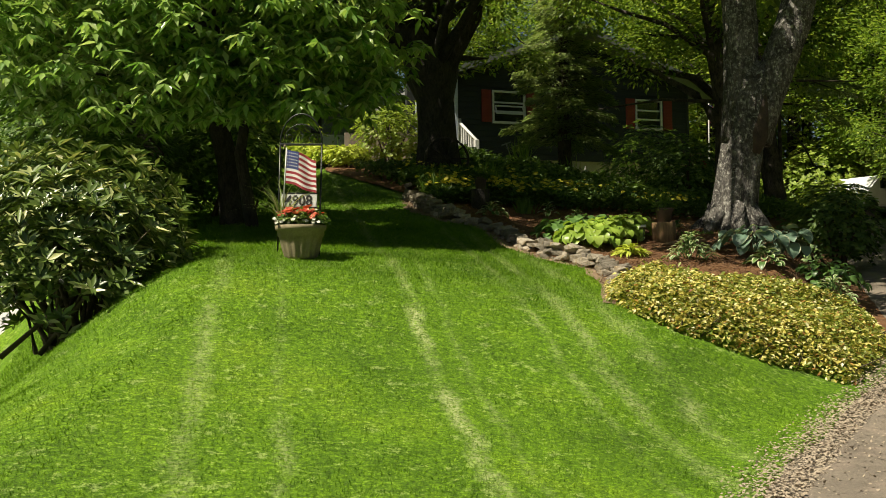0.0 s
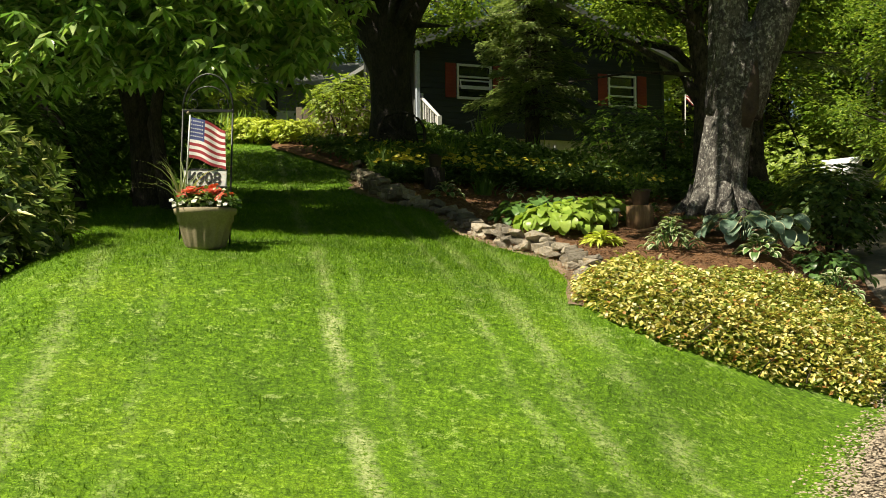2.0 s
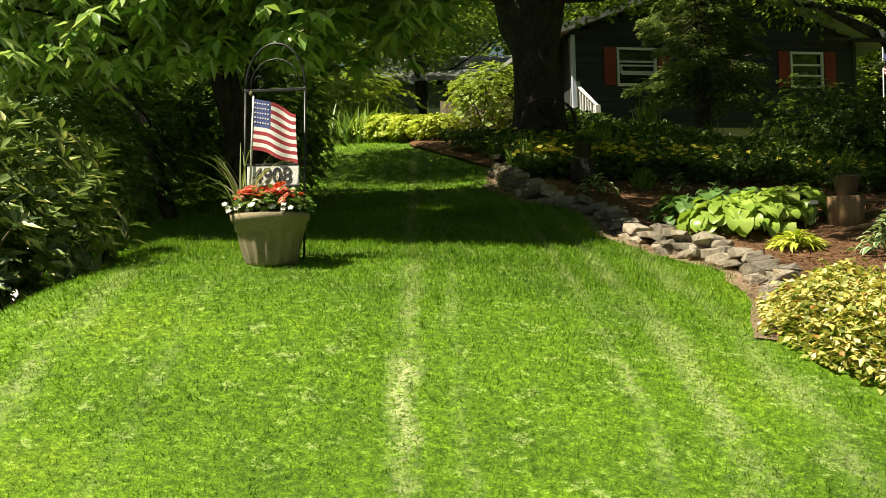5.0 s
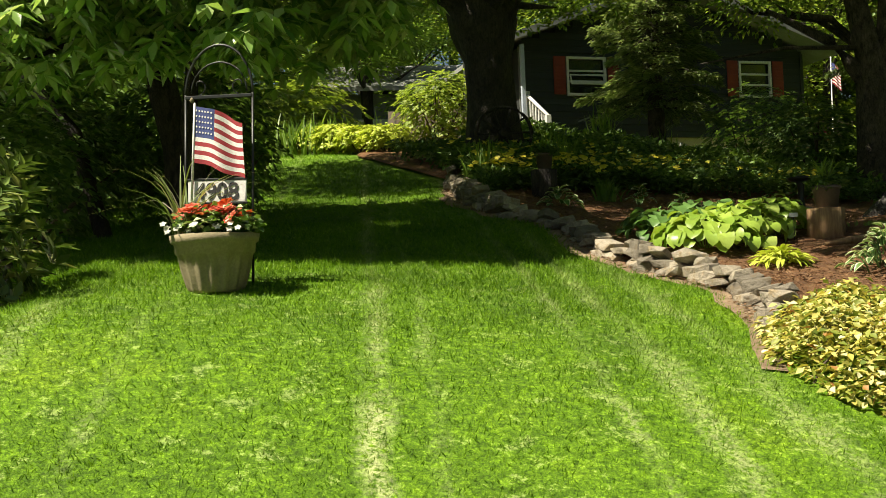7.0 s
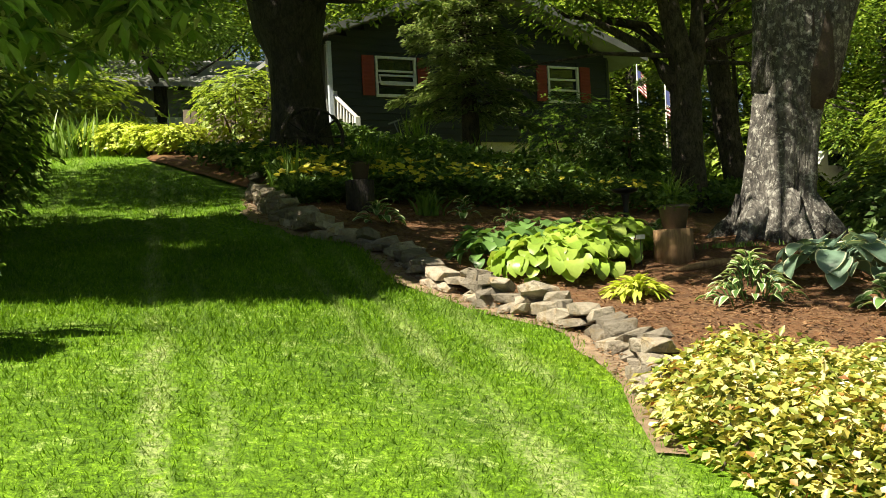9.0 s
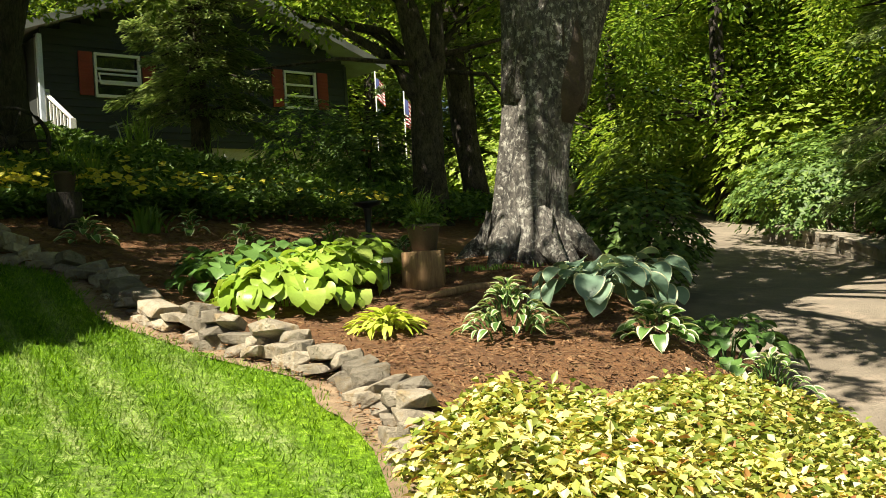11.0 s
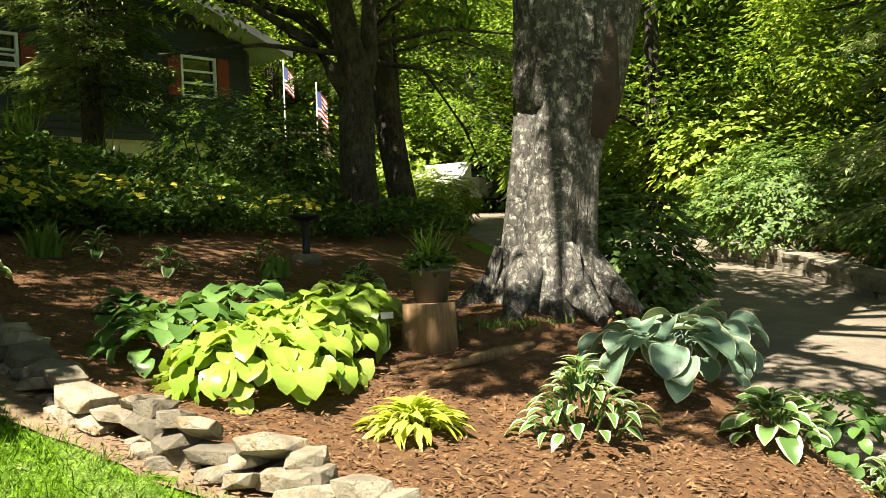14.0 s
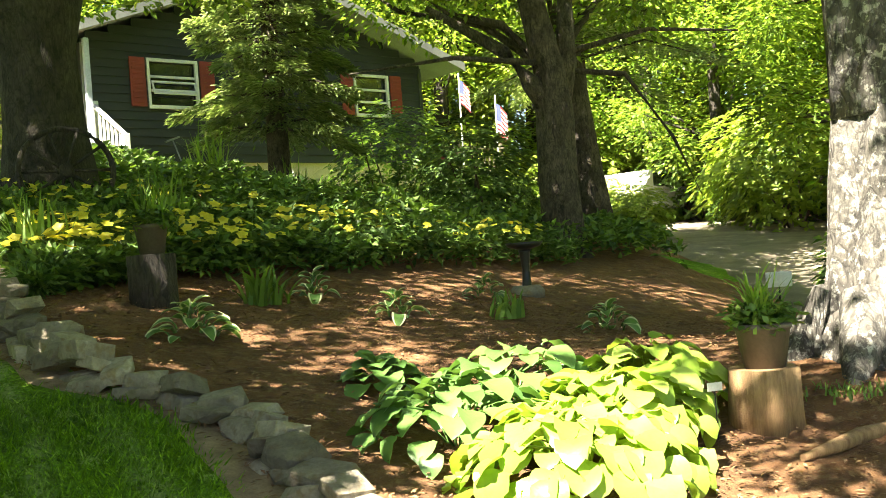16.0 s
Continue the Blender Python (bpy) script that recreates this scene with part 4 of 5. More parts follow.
tube(bm, [(0.3, 0.3, -0.1), (0.25, 0.2, 0.9), (0.0, 0.0, 2.2), (0, 0, 5)], [0.2, 0.15, 0.13, 0.08], 10, False, 0.3)
tube(bm, [(0.7, -0.2, -0.1), (0.55, -0.3, 1.0), (0.9, -0.8, 2.2)], [0.1, 0.08, 0.05], 8, False, 0.3)
tube(bm, [(-0.4, -0.1, -0.1), (-0.6, -0.3, 1.0), (-1.4, -0.9, 2.2)], [0.1, 0.08, 0.05], 8, False, 0.3)
cl = dirs(420)
cl = cl[cl[:, 2] > -0.75]
cl = cl * (0.55 + 0.45 * rng.random((len(cl), 1)) ** 0.5) * np.array([3.2, 2.3, 2.1]) + np.array([0.1, -1.0, 3.1])
cl[:, :2] = (cl[:, :2] - [0.1, -1.0]) * (1.12 - 0.11 * (cl[:, 2:3] - 1.2)) + [0.1, -1.0]
cl = cl[cl[:, 2] > 1.15]
cl = cl[(cl[:, 0] < 1.0) | (cl[:, 1] < -1.4) | (rng.random(len(cl)) < 0.4)]
extra = np.stack([rng.uniform(-1.0, 2.6, 60), rng.uniform(-2.6, -1.2, 60), rng.uniform(1.3, 2.4, 60)], 1)
cl = np.concatenate([cl, extra])
for c in cl:
    m = 13
    w = dirs(m, 0.45) * (rng.random((m, 1)) ** 0.5) * 0.42 + c
    for k in range(6):
        th = 2 * math.pi * k / 6 + rng.random(m)
        P.append(w)
        D.append(np.stack([np.cos(th), np.sin(th), rng.uniform(-1.1, 0.0, m)], 1))
        U.append(rng.normal(size=(m, 3)) * 0.2 + np.array([0, 0, 1.0]))
for c in cl[::9]:
    limbs_to(bm, (0.1, 0.1, 1.8), [c], 0.045, 0.1, 5)
P, D, U = np.concatenate(P), np.concatenate(D), np.concatenate(U)
part("crown", leaf_mesh("crown", P, D, U, 0.2 * (0.7 + 0.6 * rng.random(len(P))), 0.078, [M["magnolia"]], None, 0.12), None, mag)
part("trunk", bm, M["bark_dark"], mag)

# dark evergreen undergrowth, one bush copied about
under = whorl_bush("undergrowth", 14.4, 22.4, float(ground_z(14.4, 22.4)), (1.7, 1.7, 1.15), (0, 0, 1.0), 1300, 5, 0.16, 0.075, [M["shrub"]], "leafy woodland undergrowth bush", 8)
under2 = whorl_bush("undergrowth", 16.8, 29.4, float(ground_z(16.8, 29.4)), (1.7, 1.7, 1.3), (0, 0, 1.1), 1300, 5, 0.16, 0.085, [M["maple"]], "bright leafy undergrowth bush in the woods", 8)
for x, y, k, s in [(14.5, 24.5, 1, 1.2), (16.5, 19.5, 1, 1.3), (18.5, 24.0, 1, 1.4), (14.0, 29.0, 1, 1.2), (17.0, 32.0, 0, 1.5), (8.6, 37.0, 1, 1.3), (5.0, 41.5, 1, 1.5), (1.0, 42.5, 0, 1.5), (-3.5, 41.5, 1, 1.4), (-8.5, 37.5, 1, 1.3), (-10.5, 33.5, 0, 1.4), (-10.0, 28.5, 1, 1.2), (-8.6, 22.0, 0, 1.3), (-7.4, 19.5, 0, 1.2), (-5.6, 16.6, 0, 1.0), (-8.8, 15.5, 0, 1.2), (15.2, 12.8, 0, 1.3), (14.4, 16.8, 1, 1.2), (19.0, 14.5, 1, 1.5), (22.0, 19.0, 0, 1.6), (21.0, 28.0, 1, 1.6), (16.0, 37.0, 1, 1.6), (24.0, 34.0, 0, 1.8), (-15.5, 25.0, 0, 1.6), (-16.0, 33.0, 1, 1.7), (-14.0, 41.0, 0, 1.8), (10.0, 44.0, 1, 1.7), (18.0, 43.0, 0, 1.8), (-17.0, 17.0, 0, 1.6), (15.2, 26.6, 1, 0.9), (18.5, 9.5, 0, 1.5), (-6.0, 29.0, 1, 1.0), (11.6, 33.4, 1, 0.55), (9.9, 28.6, 1, 0.5), (14.2, 30.2, 0, 0.9), (12.4, 37.0, 1, 1.2), (15.5, 34.5, 0, 1.2)]:
    c = copy_thing((under, under2)[k], pose(x, y, float(ground_z(x, y)) - 0.05, 0, 0, rng.random() * 360))
    c.scale = (s, s, s)


# ---- the golden shrub at the corner of the bed ----
def inside(px, py, poly):
    r = np.zeros(len(px), dtype=bool)
    for (x0, y0), (x1, y1) in zip(poly, poly[1:] + poly[:1]):
        hit = ((y0 > py) != (y1 > py)) & (px < (x1 - x0) * (py - y0) / (y1 - y0 + 1e-9) + x0)
        r ^= hit
    return r


def edge_distance(px, py, poly):
    d = np.full(len(px), 9.0)
    for (x0, y0), (x1, y1) in zip(poly, poly[1:] + poly[:1]):
        ex, ey = x1 - x0, y1 - y0
        t = np.clip(((px - x0) * ex + (py - y0) * ey) / (ex * ex + ey * ey), 0, 1)
        d = np.minimum(d, np.hypot(px - x0 - t * ex, py - y0 - t * ey))
    return d


GOLD = [(1.8, 11.05), (2.25, 11.5), (2.85, 11.45), (3.5, 11.8), (4.3, 12.1), (4.9, 12.25), (4.8, 11.6), (4.55, 10.8), (4.1, 10.05), (3.75, 9.55), (3.4, 9.68), (2.85, 9.55), (2.25, 9.5), (1.95, 9.85), (1.72, 10.3)]
gold = empty("golden_shrub", pose(0, 0, 0), "low spreading golden variegated shrub spilling toward the lawn", "shrub")
n = 40000
gx, gy = rng.uniform(1.6, 5.0, n), rng.uniform(9.4, 12.4, n)
ok = inside(gx, gy, GOLD)
gx, gy = gx[ok], gy[ok]
ed = edge_distance(gx, gy, GOLD)
lump = np.array([noise.noise(Vector((a * 2.3, b * 2.3, 3))) for a, b in zip(gx, gy)])
top = ground_z(gx, gy) + (0.3 + 0.08 * lump) * np.sqrt(np.clip(ed / 0.32, 0.03, 1.0))
base = ground_z(gx, gy)
f = 1 - rng.random(len(gx)) ** 2.2 * 0.75
pos = np.stack([gx, gy, base + (top - base) * f + rng.normal(size=len(gx)) * 0.02], 1)
out = dirs(len(gx), 0.3)
out[:, 2] -= 0.25
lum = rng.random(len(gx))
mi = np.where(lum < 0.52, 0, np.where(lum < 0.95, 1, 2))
# gold leaves turn green toward the right and back: shade put into the colour
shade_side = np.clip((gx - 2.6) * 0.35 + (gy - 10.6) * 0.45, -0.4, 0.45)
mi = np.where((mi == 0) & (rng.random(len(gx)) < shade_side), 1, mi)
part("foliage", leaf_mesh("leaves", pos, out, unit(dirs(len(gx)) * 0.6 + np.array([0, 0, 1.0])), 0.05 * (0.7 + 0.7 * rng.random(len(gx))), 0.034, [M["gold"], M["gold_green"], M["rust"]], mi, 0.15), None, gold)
for k in range(90):
    x, y = rng.uniform(1.7, 4.6), rng.uniform(9.55, 11.8)
    if not inside(np.array([x]), np.array([y]), GOLD)[0]:
        continue
    z = float(ground_z(x, y))
    dx, dy = rng.normal() * 0.15, rng.normal() * 0.15
    bm = tube(bmesh.new(), [(x, y, z - 0.03), (x + dx * 0.4, y + dy * 0.4, z + 0.08), (x + dx, y + dy, z + 0.17)], [0.008, 0.006, 0.003], 5, False)
    part("stem", bm, M["twig"], gold)


# ---- leafy clumps ----
def long_leaf(name, length, width, droop, cup, mats, edge=0.0, rows=6, stem=0.12, point=1.0, ripple=0.0):
    """One leaf on its stalk, rising along +x from the origin; the outer columns can take a second material."""
    cols = 5 if edge else 3
    bm = bmesh.new()
    grid = []
    for i in range(rows + 1):
        t = i / rows
        w = width * 0.5 * float(np.interp(t, [0, 0.12, 0.3, 0.5, 0.7, 0.86, 1], [0.45, 0.88, 1.0, 1.0, 0.87, 0.58, 0.03] if point <= 1 else [0.12, 0.5, 0.95, 1.0, 0.72, 0.4, 0.03]))
        x = stem * 0.8 + length * (t - 0.12 * t * t)
        z = stem + length * (0.25 * t - droop * t * t)
        across = (-1, 0, 1) if cols == 3 else (-1, -1 + edge, 0, 1 - edge, 1)
        grid.append([bm.verts.new((x, c * w, z + cup * w * abs(c) ** 1.5 + ripple * w * math.sin(i * 2.2 + c * 3))) for c in across])
    for i in range(rows):
        for c in range(cols - 1):
            f = bm.faces.new((grid[i][c], grid[i][c + 1], grid[i + 1][c + 1], grid[i + 1][c]))
            f.smooth = True
            f.material_index = 1 if edge and c in (0, cols - 2) else 0
    tube(bm, [(0, 0, 0), (stem * 0.35, 0, stem * 0.7), (stem * 0.82, 0, stem * 1.0)], [0.006, 0.005, 0.004], 5, False)
    me = bpy.data.meshes.new(name)
    bm.to_mesh(me)
    bm.free()
    for m in mats:
        me.materials.append(m)
    return me


def clump(name, x, y, count, radius, leaves, label, category="hosta", tall=1.0, z=None, group=""):
    """A plant whose leaves spring from one crown, inner ones steeper."""
    t = empty(name, pose(x, y, float(bed_z(x, y)) if z is None else z), label, category, group)
    for k in range(count):
        f = (k + 0.5) / count
        a = k * 137.5 + rng.normal() * 12
        lift = (1 - f) * 50 - 12 + rng.normal() * 6
        s = (0.72 + 0.45 * rng.random()) * (0.85 + 0.25 * f)
        ob = part("leaf", leaves[k % len(leaves)], None, t)
        r = radius * f * 0.55
        ob.matrix_basis = pose(r * math.cos(radians(a)), r * math.sin(radians(a)), tall * (1 - f) * 0.16, rng.normal() * 14, -lift, a) @ Matrix.Diagonal((s, s, s, 1))
    return t


def mound(name, x, y, count, radius, height, leaves, label, category="hosta"):
    """A plant whose broad leaves shingle over a rounded mound, hanging steeper toward its rim."""
    t = empty(name, pose(x, y, float(bed_z(x, y))), label, category)
    for k in range(count):
        f = math.sqrt((k + 0.5) / count)
        a = k * 137.5 + rng.normal() * 10
        r = radius * f * (0.92 + 0.14 * rng.random())
        h = height * math.sqrt(max(0.04, 1 - 0.93 * f * f)) + rng.normal() * 0.025
        s = 0.7 + 0.5 * rng.random()
        ob = part("leaf", leaves[k % len(leaves)], None, t)
        turn = a + rng.normal() * 22
        ob.matrix_basis = pose(r * math.cos(radians(a)) * 0.85, r * math.sin(radians(a)) * 0.85, h - 0.04, rng.normal() * 12, 2 + 42 * f * f + rng.normal() * 9, turn) @ Matrix.Diagonal((s, s, s, 1))
    for k in range(14):
        a = k * 137.5
        e = radius * (0.25 + 0.04 * k)
        part("stalk", tube(bmesh.new(), [(0.03 * math.cos(a), 0.03 * math.sin(a), -0.02), (e * 0.5 * math.cos(a), e * 0.5 * math.sin(a), height * 0.6), (e * math.cos(a), e * math.sin(a), height * 0.75)], [0.007, 0.006, 0.004], 5, False), leaves[0].materials[0], t)
    return t


lime = [long_leaf("leaf", 0.135, 0.125, 0.42 + 0.14 * k, 0.25, [M["lime"]], 0, 7, 0.02, 1.0, 0.08 * k) for k in range(3)]
green = [long_leaf("leaf", 0.14, 0.125, 0.42 + 0.14 * k, 0.25, [M["hosta_green"]], 0, 6, 0.02, 1.0, 0.06) for k in range(2)]
blue = [long_leaf("leaf", 0.2, 0.165, 0.4 + 0.16 * k, 0.3, [M["blue"], M["cream"]], 0.1, 7, 0.03) for k in range(2)]
stripe = [long_leaf("leaf", 0.1, 0.05, 0.5 + 0.2 * k, 0.25, [M["hosta_green"], M["cream"]], 0.38, 5, 0.07, 1.2) for k in range(2)]
varied = [long_leaf("leaf", 0.125, 0.085, 0.4 + 0.3 * k, 0.3, [M["hosta_green"], M["cream"]], 0.3, 5, 0.03) for k in range(2)]
small_y = [long_leaf("leaf", 0.15, 0.036, 0.4 + 0.25 * k, 0.25, [M["yellow_leaf"]], 0, 5, 0.03, 1.3) for k in range(2)]
dark_leaf = [long_leaf("leaf", 0.12, 0.085, 0.4 + 0.15 * k, 0.25, [M["hosta_green"]], 0, 6, 0.02) for k in range(2)]

mound("hosta", 1.85, 13.66, 150, 0.48, 0.3, lime, "large chartreuse hosta beside the stone edging")
mound("hosta", 2.15, 13.98, 110, 0.42, 0.33, lime, "chartreuse hosta with sunlit heart-shaped leaves")
mound("hosta", 2.5, 14.3, 80, 0.36, 0.33, lime, "chartreuse hosta growing beside the cut stump")
mound("hosta", 1.58, 14.22, 80, 0.44, 0.26, green, "mid-green hosta behind the chartreuse ones")
mound("hosta", 1.92, 14.55, 70, 0.44, 0.28, green, "mid-green hosta in the mulch bed")
clump("hosta", 2.3, 12.92, 120, 0.24, small_y, "small yellow hosta with narrow pointed leaves", tall=0.4)
clump("hosta", 2.98, 12.66, 110, 0.34, stripe, "green and white striped hosta in the mulch", tall=1.5)
mound("hosta", 3.85, 13.25, 46, 0.42, 0.3, blue, "blue-green hosta with cream leaf edges")
mound("hosta", 4.3, 13.6, 30, 0.36, 0.3, blue, "blue-green hosta below the big tree")
clump("hosta", 3.8, 12.42, 46, 0.28, varied, "low hosta with white-splashed leaves")
mound("perennial", 4.66, 13.02, 120, 0.52, 0.36, dark_leaf, "dark green broad-leaved perennial beside the drive", "perennial")
clump("hosta", 4.55, 12.4, 60, 0.36, stripe, "white-striped hosta at the edge of the drive", tall=1.4)
clump("hosta", 0.63, 15.92, 30, 0.26, varied, "small white-edged hosta behind the stones")
clump("hosta", 1.6, 17.72, 16, 0.16, varied, "small white-edged hosta in the mulch")
clump("hosta", 2.02, 16.9, 18, 0.2, varied, "small variegated hosta in the mulch")
clump("hosta", 3.19, 18.46, 18, 0.22, varied, "small pale hosta in the mulch")
clump("hosta", 3.6, 16.95, 26, 0.28, varied, "green hosta by the tree roots")
clump("hosta", 1.48, 15.12, 34, 0.26, green, "leafy green seedling clump in the mulch", tall=0.55)


def blades(name, x, y, count, length, width, mat_name, label, category, z=None, arch=0.5, spread=0.06, parent=None):
    """A tuft of long arching blades, one mesh."""
    V, F = [], []
    for k in range(count):
        a, ln = rng.random() * 6.283, length * (0.6 + 0.5 * rng.random())
        lean = arch * (0.25 + 0.9 * rng.random())
        bx, by = rng.normal() * spread, rng.normal() * spread
        d, s = np.array([math.cos(a), math.sin(a)]), np.array([-math.sin(a), math.cos(a)])
        i0 = len(V)
        for i in range(6):
            t = i / 5
            c = np.array([bx, by]) + d * ln * lean * t ** 1.6
            h = ln * (t - lean * 0.55 * t ** 2.6)
            w = width * 0.5 * (1 - t ** 2) + 0.001
            V += [(*(c + s * w), h), (*(c - s * w), h)]
        F += [(i0 + 2 * i, i0 + 2 * i + 1, i0 + 2 * i + 3, i0 + 2 * i + 2) for i in range(5)]
    me = mesh_from(name, np.array(V), np.array(F), [M[mat_name]])
    if parent is not None:
        return part("tuft", me, None, parent)
    t = empty(name, pose(x, y, float(bed_z(x, y)) if z is None else z), label, category)
    part("tuft", me, None, t)
    return t


blades("fern", 1.17, 17.2, 60, 0.36, 0.03, "fern", "light green fern clump in the mulch", "fern", None, 0.75)
blades("fern", 3.0, 17.4, 40, 0.25, 0.04, "fern", "low fern tuft in the mulch", "fern", None, 0.6)
blades("grass_tuft", 3.4, 14.05, 200, 0.055, 0.008, "fern", "mossy grass tuft among the tree roots", "grass", None, 0.7, 0.16)


# ---- stumps with pots ----
def stump_pot(x, y, r, h, pot_r, pot_h, mat_pot, label, plant, bark):
    z = float(bed_z(x, y))
    s = empty("tree_stump", pose(x, y, z - 0.02), "short cut log standing on end in the mulch", "stump")
    bm = bmesh.new()
    tube(bm, [(0, 0, -0.05), (0, 0, h * 0.5), (0, 0, h)], [r * 1.04, r, r * 0.98], 18, True, 0.25)
    part("log", bm, bark, s)
    p = empty("flower_pot", pose(x + 0.01, y - 0.01, z - 0.02 + h), label, "pot")
    part("body", turned([(pot_r * 0.72, 0.0), (pot_r * 0.95, pot_h * 0.86), (pot_r * 1.03, pot_h * 0.87), (pot_r * 1.03, pot_h), (pot_r * 0.9, pot_h), (pot_r * 0.85, pot_h * 0.85), (0.01, pot_h * 0.83)], 22), mat_pot, p)
    plant(p, pot_h * 0.8)
    return p


def spiky(p, z):
    b = blades("spikes", 0, 0, 46, 0.36, 0.014, "lily", "", "", None, 0.6, 0.04, p)
    b.location.z = z
    c = 420
    q = dirs(c, 0.6) * rng.random((c, 1)) ** 0.5 * np.array([0.16, 0.16, 0.1]) + np.array([0, 0, z + 0.07])
    part("foliage", leaf_mesh("leaves", q, dirs(c, 0.4), unit(dirs(c) * 0.5 + np.array([0, 0, 1.0])), 0.05, 0.035, [M["shrub"]]), None, p)


stump_pot(2.9, 14.02, 0.155, 0.25, 0.12, 0.19, M["terra"], "dark brown plastic pot with spiky greenery on a stump", spiky, M["wood_cut"])
stump_pot(0.45, 16.86, 0.145, 0.34, 0.105, 0.19, M["terra"], "brown pot of grassy plants on a dark stump", spiky, M["bark_dark"])
logz = float(bed_z(3.08, 13.68))
lg = empty("fallen_log", pose(3.08, 13.68, logz + 0.035, 0, 0, 14), "short bare branch lying on the mulch", "log")
part("wood", tube(bmesh.new(), [(-0.3, 0.02, -0.045), (-0.12, -0.005, -0.02), (0.05, 0.012, -0.008), (0.2, 0.0, -0.005), (0.31, 0.012, 0.0)], [0.016, 0.03, 0.037, 0.035, 0.04], 10, True, 0.35), M["wood_cut"], lg)
mark = empty("plant_label", pose(2.62, 13.95, float(bed_z(2.62, 13.95))), "white plastic plant label on a wire stake", "plant label")
part("stake", tube(bmesh.new(), [(0, 0, -0.03), (0, 0, 0.2)], [0.003, 0.003], 5), M["iron"], mark)
part("tag", box(bmesh.new(), (-0.035, -0.004, 0.2), (0.035, 0.0, 0.235), 0.001), M["white"], mark)

# birdbath
bath = empty("bird_bath", pose(3.78, 18.97, float(bed_z(3.78, 18.97)) - 0.02), "black metal bird bath on a pedestal", "bird bath")
part("pedestal", turned([(0.11, 0.0), (0.1, 0.03), (0.045, 0.07), (0.035, 0.25), (0.05, 0.4), (0.06, 0.43)], 16), M["iron"], bath)
part("bowl", turned([(0.05, 0.43), (0.15, 0.46), (0.18, 0.5), (0.165, 0.5), (0.13, 0.475), (0.01, 0.465)], 24), M["iron"], bath)
part("foot_stone", turned([(0.16, -0.02), (0.17, 0.05), (0.13, 0.1)], 9), M["block"], bath)

# wagon wheel leaning on the dark tree
wheel = empty("wagon_wheel", pose(-0.22, 20.28, float(bed_z(-0.22, 20.28)) + 0.5, 78, 0, 8), "old dark wooden wagon wheel leaning on the tree", "wheel")
bm = bmesh.new()
tube(bm, [(0.42 * math.cos(a), 0.42 * math.sin(a), 0) for a in np.linspace(0, 2 * math.pi, 33)], [0.028] * 33, 8, False)
part("rim", bm, M["bark_dark"], wheel)
part("hub", turned([(0.06, -0.05), (0.075, 0.0), (0.06, 0.05)], 12), M["bark_dark"], wheel)
for k in range(10):
    a = k * math.pi / 5
    part("spoke", tube(bmesh.new(), [(0.06 * math.cos(a), 0.06 * math.sin(a), 0), (0.4 * math.cos(a), 0.4 * math.sin(a), 0)], [0.014, 0.018], 6), M["bark_dark"], wheel)

# white bucket by the house
bk = HOUSE @ Vector((-0.35, -0.5, 0))
bucket = empty("bucket", pose(bk.x, bk.y, float(bed_z(bk.x, bk.y)) + 0.42), "small white bucket standing by the foundation", "bucket")
part("body", turned([(0.10, 0.0), (0.13, 0.24), (0.135, 0.24), (0.12, 0.23), (0.09, 0.02)], 16), M["white"], bucket)
part("stand", box(bmesh.new(), (-0.14, -0.14, -0.42), (0.14, 0.14, 0.0), 0.01), M["block"], bucket)

# grey garden obelisk, a leaning rake and a white sign
ob_at = HOUSE @ Vector((2.68, -0.75, 0))
obelisk = empty("garden_obelisk", pose(ob_at.x, ob_at.y, float(bed_z(ob_at.x, ob_at.y)) - 0.02), "slim grey stone obelisk standing before the foundation", "ornament")
part("shaft", turned([(0.14, 0.0), (0.14, 0.1), (0.11, 0.12), (0.03, 1.2), (0.005, 1.28)], 8), M["fascia"], obelisk)
rk = HOUSE @ Vector((0.75, -0.35, 0))
rake = empty("garden_rake", pose(rk.x, rk.y, float(bed_z(rk.x, rk.y)), 0, -20, 20), "grey garden rake leaning by the house wall", "rake")
part("handle", tube(bmesh.new(), [(0, 0, -0.02), (0.0, 0, 1.5)], [0.016, 0.016], 8), M["fascia"], rake)
part("rake_head", box(bmesh.new(), (-0.16, -0.02, 1.48), (0.16, 0.02, 1.52), 0.006), M["fascia"], rake)
sign = empty("small_sign", pose(7.6, 20.6, float(ground_z(7.6, 20.6)), 0, 0, -24), "small white sign on a short stake by the drive", "sign")
part("stake", tube(bmesh.new(), [(0, 0, -0.05), (0, 0, 0.2)], [0.012, 0.012], 8), M["iron"], sign)
part("board", box(bmesh.new(), (-0.15, -0.03, 0.18), (0.15, -0.013, 0.36), 0.004), M["white"], sign)

# ---- the planter with the number stand ----
PX, PY = -1.38, 10.93
pz = float(ground_z(PX, PY)) - 0.015
planter = empty("planter", pose(PX, PY, pz), "buff fluted planter with red flowers and spiky grass on the lawn", "planter")
flute = lambda i, k: 1 - (0.075 if (i in (1, 2, 3, 4) and k % 4 in (0, 1)) else 0)
part("pot", turned([(0.155, 0.0), (0.17, 0.02), (0.182, 0.05), (0.208, 0.14), (0.226, 0.225), (0.238, 0.235), (0.243, 0.29), (0.262, 0.3), (0.268, 0.345), (0.24, 0.35), (0.232, 0.31), (0.01, 0.3)], 64, flute), M["pot"], planter)
part("soil", turned([(0.226, 0.3), (0.1, 0.325), (0.01, 0.33)], 20), M["mulch"], planter)
c = 900
q = dirs(c, 0.7) * (0.4 + 0.6 * rng.random((c, 1))) * np.array([0.27, 0.24, 0.11]) + np.array([0.02, 0, 0.41])
